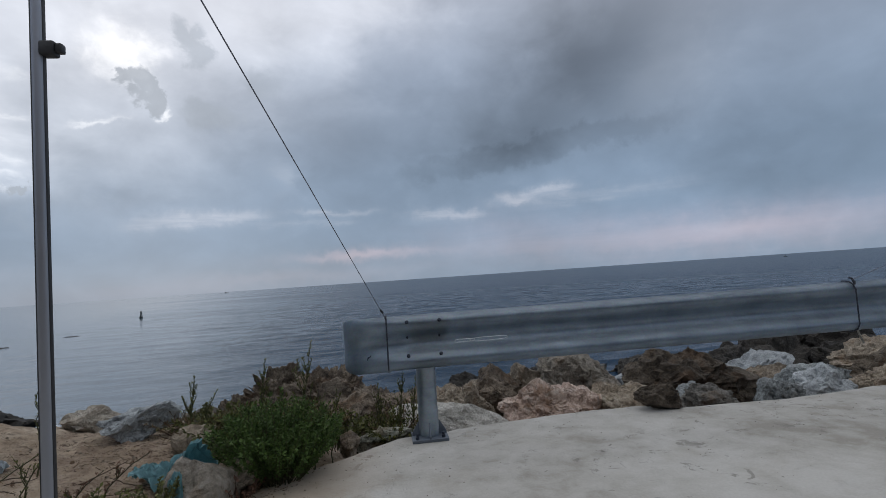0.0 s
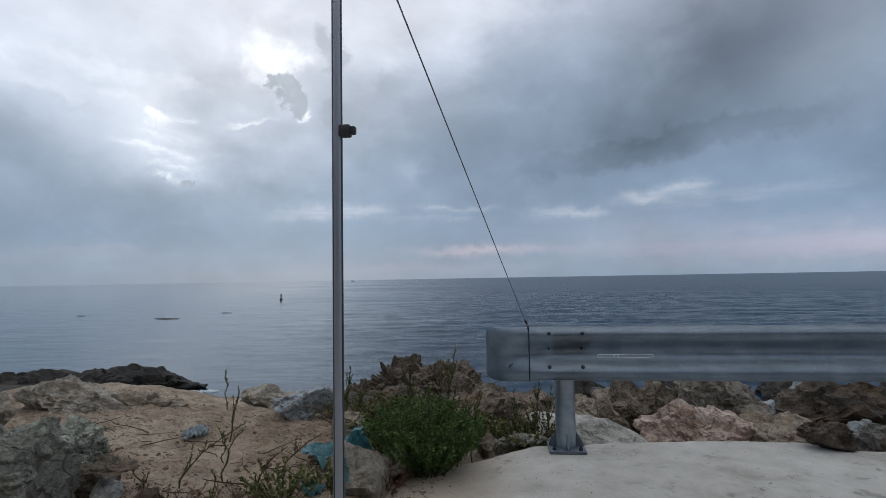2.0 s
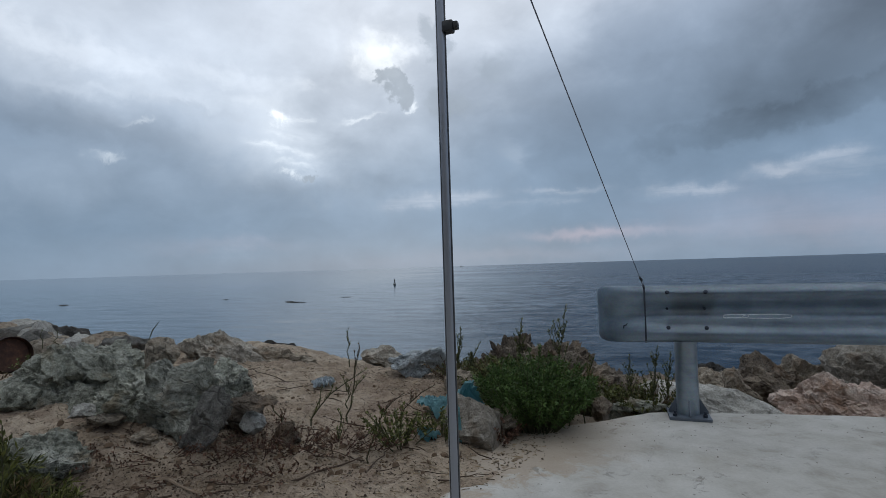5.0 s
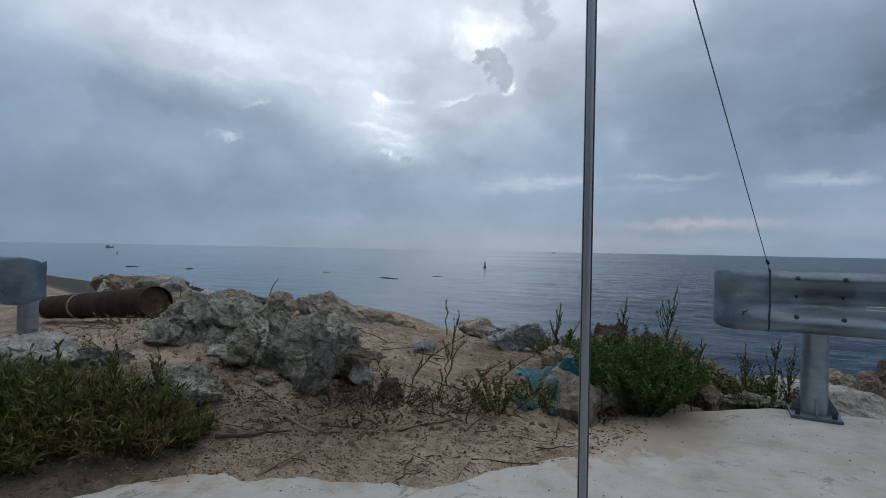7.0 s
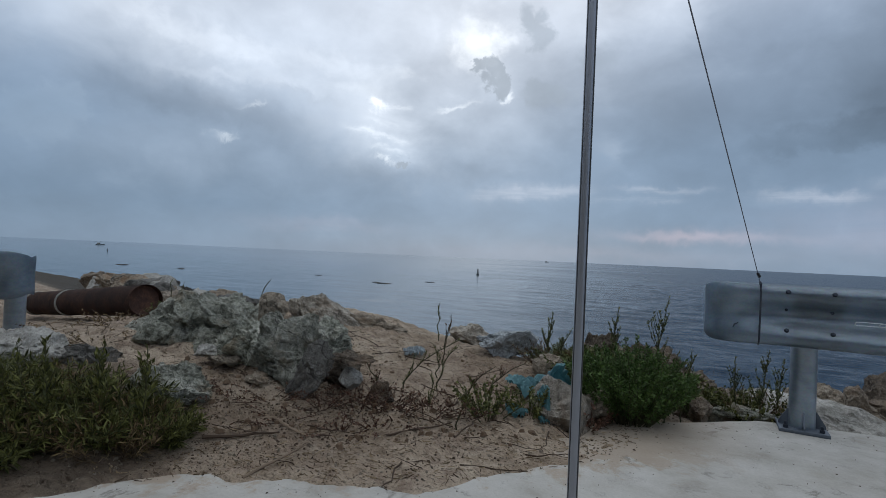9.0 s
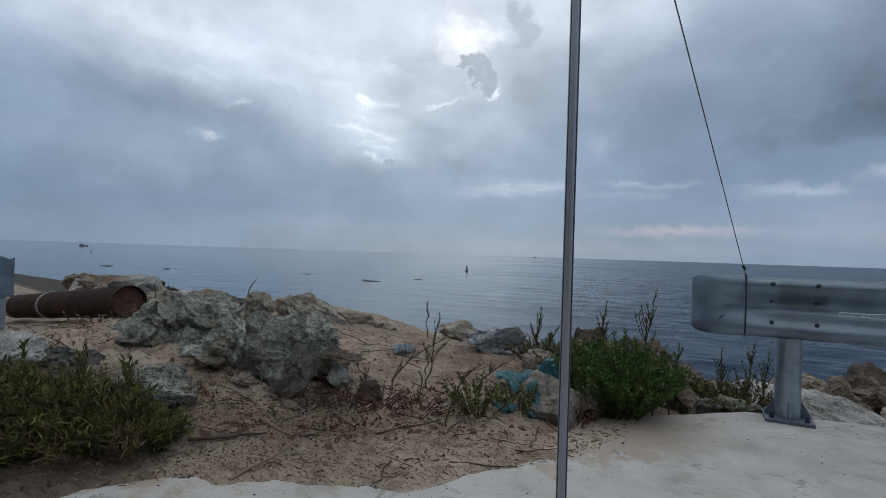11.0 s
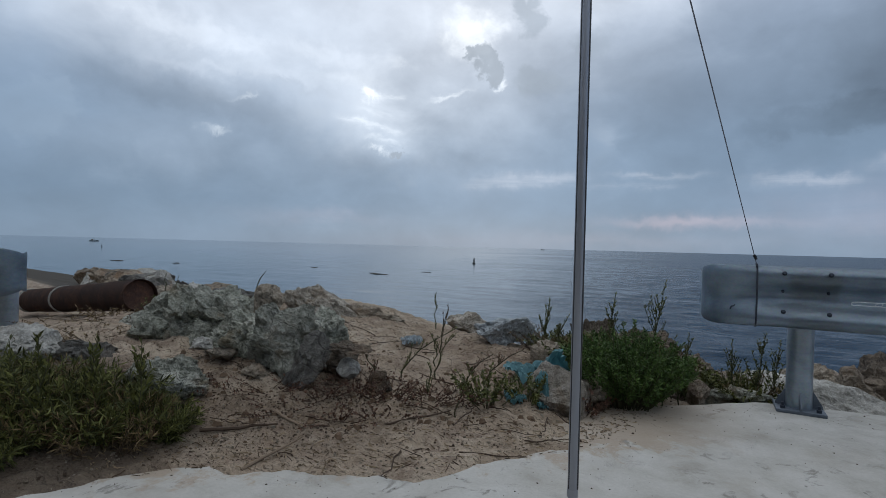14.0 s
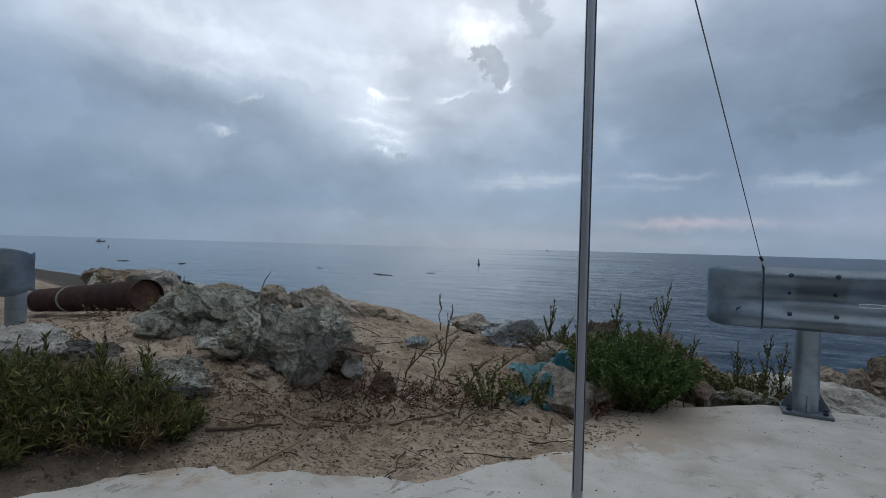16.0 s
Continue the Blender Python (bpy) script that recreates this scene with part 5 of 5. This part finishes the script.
for k, (x, y, wide, tall, count) in enumerate(((-2.18, 2.98, 0.15, 0.14, 26), (-2.02, 3.06, 0.16, 0.17, 30), (-1.88, 3.16, 0.15, 0.16, 28), (-1.70, 3.26, 0.14, 0.15, 22), (-2.42, 2.86, 0.16, 0.07, 20), (-2.62, 2.74, 0.16, 0.06, 18), (-1.80, 2.98, 0.14, 0.08, 16), (-2.25, 2.78, 0.16, 0.05, 16), (-1.55, 3.38, 0.13, 0.13, 16), (-1.95, 2.86, 0.15, 0.05, 14))):
    plant((x, y), "low tangle of red-brown dry stems in the sand", 300 + k, count, wide, tall, 12, 0.017, DRYLEAF, DEADSTEM, lean=0.9, name="dry_weeds", thick=0.0020, group="dry tangles", narrow=0.3, bend=0.7)
plant((-0.98, 3.85), "dry brown weeds below the tan rock", 14, 46, 0.14, 0.17, 22, 0.026, DRYLEAF, TWIG, lean=0.5, name="dry_weeds")
plant((-1.35, 4.75), "greenish brown weeds along the crest", 15, 60, 0.3, 0.17, 22, 0.03, WEEDLEAF, lean=0.4, name="weeds")
for k, (x, y) in enumerate(((-4.1, 2.95), (-4.45, 3.3), (-3.75, 2.62), (-4.7, 2.9))):
    plant((x, y), "sparse low dry weeds on the sand", 180 + k, 26, 0.24, 0.08, 14, 0.02, DRYGRASS, TWIG, lean=0.8, name="dry_weeds", group="sparse dry weeds", thick=0.0016)
plant((-4.9, 3.75), "small green weed beside the pipe", 16, 10, 0.06, 0.2, 18, 0.03, WEEDLEAF, lean=0.5, name="weeds")

for k, (x, y, tall, lx, ly) in enumerate((
    (-0.66, 4.32, 0.86, 0.02, 0), (-0.52, 4.40, 0.52, 0.05, 0), (-0.98, 4.5, 0.62, 0.03, 0), (-0.6, 4.2, 0.48, -0.08, 0), (-1.46, 4.6, 0.42, 0.05, 0), (-1.33, 4.5, 0.34, 0.08, 0),
    (-0.1, 4.86, 0.58, 0.08, 0), (-0.22, 4.9, 0.54, 0, 0), (0.02, 4.95, 0.56, 0.05, 0), (-0.4, 4.8, 0.3, 0.02, 0))):
    tall_weed((x, y), tall, 30 + k, (lx, ly), label="tall green weed with a leafy seed head", branch=15, mat=WEEDLEAF)
for k, (x, y, tall, lx, ly) in enumerate((
    (-2.37, 4.6, 0.32, -0.03, 0), (-2.05, 4.05, 0.36, 0.08, 0), (-1.95, 3.4, 0.34, 0.32, 0.05), (-2.05, 3.3, 0.2, -0.14, 0), (-1.8, 3.55, 0.3, 0.12, 0), (-1.6, 3.5, 0.26, 0.2, 0), (-1.7, 3.3, 0.22, 0.02, 0), (-1.55, 3.7, 0.25, 0.25, 0), (-1.9, 3.75, 0.22, -0.05, 0), (-1.5, 3.2, 0.2, 0.1, 0))):
    tall_weed((x, y), tall, 50 + k, (lx, ly), label="bare dark weed stalk rising from the sand", branch=3, size=0.02, mat=DRYLEAF if k % 2 else WEEDLEAF, group="bare stalks")
for k, (x, y, tall, lx) in enumerate(((-4.83, 3.84, 0.16, 0.0), (-4.74, 3.89, 0.14, 0.0))):
    tall_weed((x, y, 0.46), tall, 70 + k, (lx, 0), label="short dark stalk on the bank", branch=0, size=0.014, group="short stalks")
blade = holder("dry_grass", (-3.30, 3.52, 0.54), "single bent blade of dry grass above the boulder", "plant")
part("blade", tube(bmesh.new(), [(0, 0, -0.12), (0.005, 0, 0.03), (0.03, 0.015, 0.11), (0.07, 0.035, 0.17)], [0.0022, 0.0022, 0.0042, 0.001], 5), STEM, blade)

# ---- loose things ----
def twig(at, way, long, thick, label, mat=TWIG, name="twig", seed=0, kink=0.03, group="twigs"):
    rnd = random.Random(seed)
    z = at[2] if len(at) == 3 else ground_z(at[0], at[1], False) + thick
    h = holder(name, (at[0], at[1], max(z, thick)), label, name, group)
    u = Vector((way[0], way[1], 0)).normalized()
    pts = []
    for i in range(7):
        p = u * (long * i / 6)
        gz = max(thick, ground_z(at[0] + p.x, at[1] + p.y, False) + thick) - max(z, thick)
        pts.append(p + Vector((rnd.gauss(0, kink) * 0.3, rnd.gauss(0, kink) * 0.3, gz + (way[2] if len(way) > 2 else 0) * i / 6)))
    part("rod", tube(bmesh.new(), pts, [thick * (1 - 0.09 * i) for i in range(7)], 6), mat, h)
    return h


twig((-2.00, 2.31, 0.010), (0.05, 0.30, 0.02), 0.31, 0.0075, "bleached reed stick at the slab's edge", WOOD, "stick", 1, 0.004, "sticks")
twig((-2.25, 2.72), (0.5, -0.1, 0.01), 0.22, 0.008, "short piece of bleached wood", WOOD, "stick", 2, 0.01, "sticks")
twig((-2.39, 2.40), (0.27, 0.22, 0.02), 0.35, 0.009, "dry twig on the sand", seed=3)
twig((-1.32, 2.9, 0.006), (0.9, 0.5), 0.3, 0.004, "thin dry twig on the sand", seed=4)
twig((-1.74, 2.89), (0.23, 0.32, 0.02), 0.39, 0.006, "thin dry twig on the sand", seed=5)
rnd = random.Random(21)
for k in range(70):
    x, y = rnd.uniform(-2.9, -0.9), rnd.uniform(2.45, 3.9)
    if past_edge(x, y) > 0.05:
        twig((x, y), (rnd.gauss(0, 1), rnd.gauss(0, 0.5), rnd.uniform(0, 0.06)), rnd.uniform(0.08, 0.3), rnd.uniform(0.002, 0.0045), "thin dry twig on the sand", seed=80 + k)


def crumpled(name, at, size, seed, mat, label, category, fold=0.35, turn=0, drape=None):
    bm = bmesh.new()
    o = Vector((seed * 3.3, 0, 0))

    def point(r, a):
        torn_edge = 0.5 * (1 + 0.30 * noise.noise((math.cos(a) * 1.4, math.sin(a) * 1.4, seed)) + 0.22 * noise.noise((math.cos(a) * 4, math.sin(a) * 4, seed + 3)))
        u, v = r * torn_edge * math.cos(a), r * torn_edge * math.sin(a)
        z = fold * size[2] * (0.35 * noise.noise(Vector((u * 3, v * 3, 0)) + o) + 0.75 * (0.5 - abs(noise.noise(Vector((u * 5 + v * 3, v * 4, 2)) + o)) * 2) + 0.40 * (0.5 - abs(noise.noise(Vector((u * 8 - v * 5, v * 9, 4)) + o)) * 2) + 0.08 * noise.noise(Vector((u * 26, v * 26, 6)) + o))
        x, y = u * size[0], v * size[1]
        return bm.verts.new((x, y, z + (drape(x, y) if drape else 0)))

    hub = point(0, 0)
    rings = [[point(k / 20, 2 * math.pi * q / 72) for q in range(72)] for k in range(1, 21)]
    for q in range(72):
        bm.faces.new((hub, rings[0][q], rings[0][(q + 1) % 72]))
        for inner_ring, outer_ring in zip(rings, rings[1:]):
            bm.faces.new((inner_ring[q], outer_ring[q], outer_ring[(q + 1) % 72], inner_ring[(q + 1) % 72]))
    bmesh.ops.solidify(bm, geom=list(bm.faces), thickness=0.003)
    ob = part(name, bm, mat)
    ob.matrix_basis = pose(*at, 0, 0, turn)
    return tagged(ob, label, category)


def over_rock(cx, cy, turn):
    """Height of cloth over the tan rock and the sand, for a cloth centred at (cx, cy)."""
    c, q = math.cos(radians(turn)), math.sin(radians(turn))

    def rest(u, v):
        x, y = cx + c * u - q * v, cy + q * u + c * v
        r2 = ((x + 1.10) / 0.19) ** 2 + ((y - 3.82) / 0.20) ** 2
        return max(ground_z(x, y, False) + 0.015, 0.07 + 0.20 * math.sqrt(max(0.0, 1 - r2)) if r2 < 1 else -9)

    return rest


crumpled("tarpaulin", (-1.30, 3.98, 0.035), (0.44, 0.32, 0.11), 3, CLOTH, "torn blue-green tarpaulin lying over a tan rock", "tarpaulin", 0.7, 18, over_rock(-1.30, 3.98, 18))
crumpled("tarpaulin", (-1.32, 3.60, 0.0), (0.13, 0.12, 0.06), 8, CLOTH, "small scrap of blue-green tarpaulin on the sand", "tarpaulin", 0.7, 40, over_rock(-1.32, 3.60, 40))
crumpled("tarpaulin", (-1.19, 3.66, 0.0), (0.07, 0.20, 0.05), 4, CLOTH, "torn strip of blue-green tarpaulin down the rock's side", "tarpaulin", 0.8, 30, over_rock(-1.19, 3.66, 30))
crumpled("plastic_scrap", (-2.24, 4.0, ground_z(-2.24, 4.0, False) + 0.03), (0.17, 0.15, 0.11), 6, PLASTIC, "crumpled pale blue plastic scrap on the sand", "plastic", 0.5, 10)

# pebbles and crumbs, too many to count
def crumbs(name, spots, mat, label, category, lo, hi, seed):
    rnd = random.Random(seed)
    verts, faces = [], []
    for x, y, z in spots:
        r = lo * (hi / lo) ** (rnd.random() ** 2)
        k = len(verts)
        turn = rnd.uniform(0, 6.28)
        slim, ct, st = rnd.uniform(0.3, 1.0), math.cos(turn), math.sin(turn)
        loop = [(r * rnd.uniform(0.6, 1.3) * math.cos(a), r * slim * rnd.uniform(0.6, 1.3) * math.sin(a)) for a in (0, 1.26, 2.5, 3.8, 5.0)]
        ring = [(ct * p - st * q, st * p + ct * q) for p, q in loop]
        verts += [(x + a, y + b, z - r * 0.2) for a, b in ring] + [(x + a * 0.55, y + b * 0.55, z + r * rnd.uniform(0.4, 0.7)) for a, b in ring]
        faces += [(k + i, k + (i + 1) % 5, k + 5 + (i + 1) % 5, k + 5 + i) for i in range(5)] + [tuple(k + 5 + i for i in range(5))]
    me = bpy.data.meshes.new(name)
    me.from_pydata(verts, [], faces)
    me.materials.append(mat)
    return tagged(new(name, me), label, category, kind="stuff")


rnd = random.Random(31)
spots, chips = [], []
while len(spots) < 2600:
    x, y = rnd.uniform(-4.2, -0.6), rnd.uniform(1.6, 4.7)
    e = past_edge(x, y)
    if e > -0.07 * rnd.random() ** 2 and rnd.random() < 0.25 + math.exp(-abs(e) / 0.25):
        spots.append((x, y, max(0.0, ground_z(x, y))))
while len(chips) < 520:
    x, y = rnd.uniform(-2.6, 3.2), rnd.uniform(1.6, 4.7)
    e = past_edge(x, y)
    if -2.4 < e < 0 and rnd.random() < 0.12 + math.exp(e / 0.18):
        chips.append((x, y, 0.0))
soil = []
while len(soil) < 5200:
    along, across = rnd.gauss(0.1, 0.62), rnd.gauss(0.02, 0.24)
    x, y = -2.3 + 0.77 * along - 0.63 * across, 2.75 + 0.63 * along + 0.77 * across
    if past_edge(x, y) > 0.0 and y < 3.4:
        soil.append((x, y, max(0.0, ground_z(x, y))))
crumbs("leaf_litter", soil, TWIG, "fine brown leaf litter on the sand below the boulder", "plant litter", 0.0015, 0.009, 5)
clods = []
while len(clods) < 420:
    x, y = rnd.uniform(-3.2, -1.0), rnd.uniform(2.4, 4.3)
    e = past_edge(x, y)
    if e > 0.12 and rnd.random() < math.exp(-abs(e - 0.55) / 0.35):
        clods.append((x, y, ground_z(x, y)))
crumbs("clods", clods, CLOD, "crusted clods of brown earth on the sand", "earth", 0.006, 0.035, 6)
crumbs("pebbles", spots, TANSTONE, "scattered pebbles and crumbs on the sand", "pebbles", 0.002, 0.013, 1)
crumbs("litter", [(x + rnd.gauss(0, 0.05), y + rnd.gauss(0, 0.05), z) for x, y, z in spots[:800]], TWIG, "dark crumbs of dry plants on the sand", "plant litter", 0.0015, 0.010, 2)
crumbs("grit", chips, TWIG, "dark specks of grit on the concrete slab", "grit", 0.002, 0.006, 3)


# short bits of straw and dead stem strewn over the sand
def strewn(count, seed):
    rnd = random.Random(seed)
    verts, faces = [], []
    while len(faces) < count * 3:
        x, y = rnd.uniform(-3.6, -0.7), rnd.uniform(2.0, 4.6)
        e = past_edge(x, y)
        if e < -0.05 or rnd.random() > 0.25 + 0.75 * math.exp(-max(e, 0) / 0.7):
            continue
        a = rnd.gauss(0, 0.8)
        long, r = 0.008 + 0.045 * rnd.random() ** 3, rnd.uniform(0.0008, 0.0022)
        u, s = (math.cos(a), math.sin(a)), (-math.sin(a), math.cos(a))
        k = len(verts)
        bow = rnd.gauss(0, 0.05) * long
        for t in (-0.5, 0.0, 0.5):
            px, py = x + u[0] * long * t + s[0] * bow * (1 - 4 * t * t), y + u[1] * long * t + s[1] * bow * (1 - 4 * t * t)
            pz = max(0.001, ground_z(px, py)) + r
            verts += [(px + s[0] * r, py + s[1] * r, pz), (px, py, pz + r * 1.6), (px - s[0] * r, py - s[1] * r, pz)]
        for q in (0, 3):
            faces += [(k + q, k + q + 3, k + q + 4, k + q + 1), (k + q + 1, k + q + 4, k + q + 5, k + q + 2)]
    me = bpy.data.meshes.new("straw")
    me.from_pydata(verts, [], faces)
    me.materials.append(STRAW)
    return tagged(new("straw", me), "short bits of straw strewn over the sand", "plant litter", kind="stuff")


strewn(4800, 9)
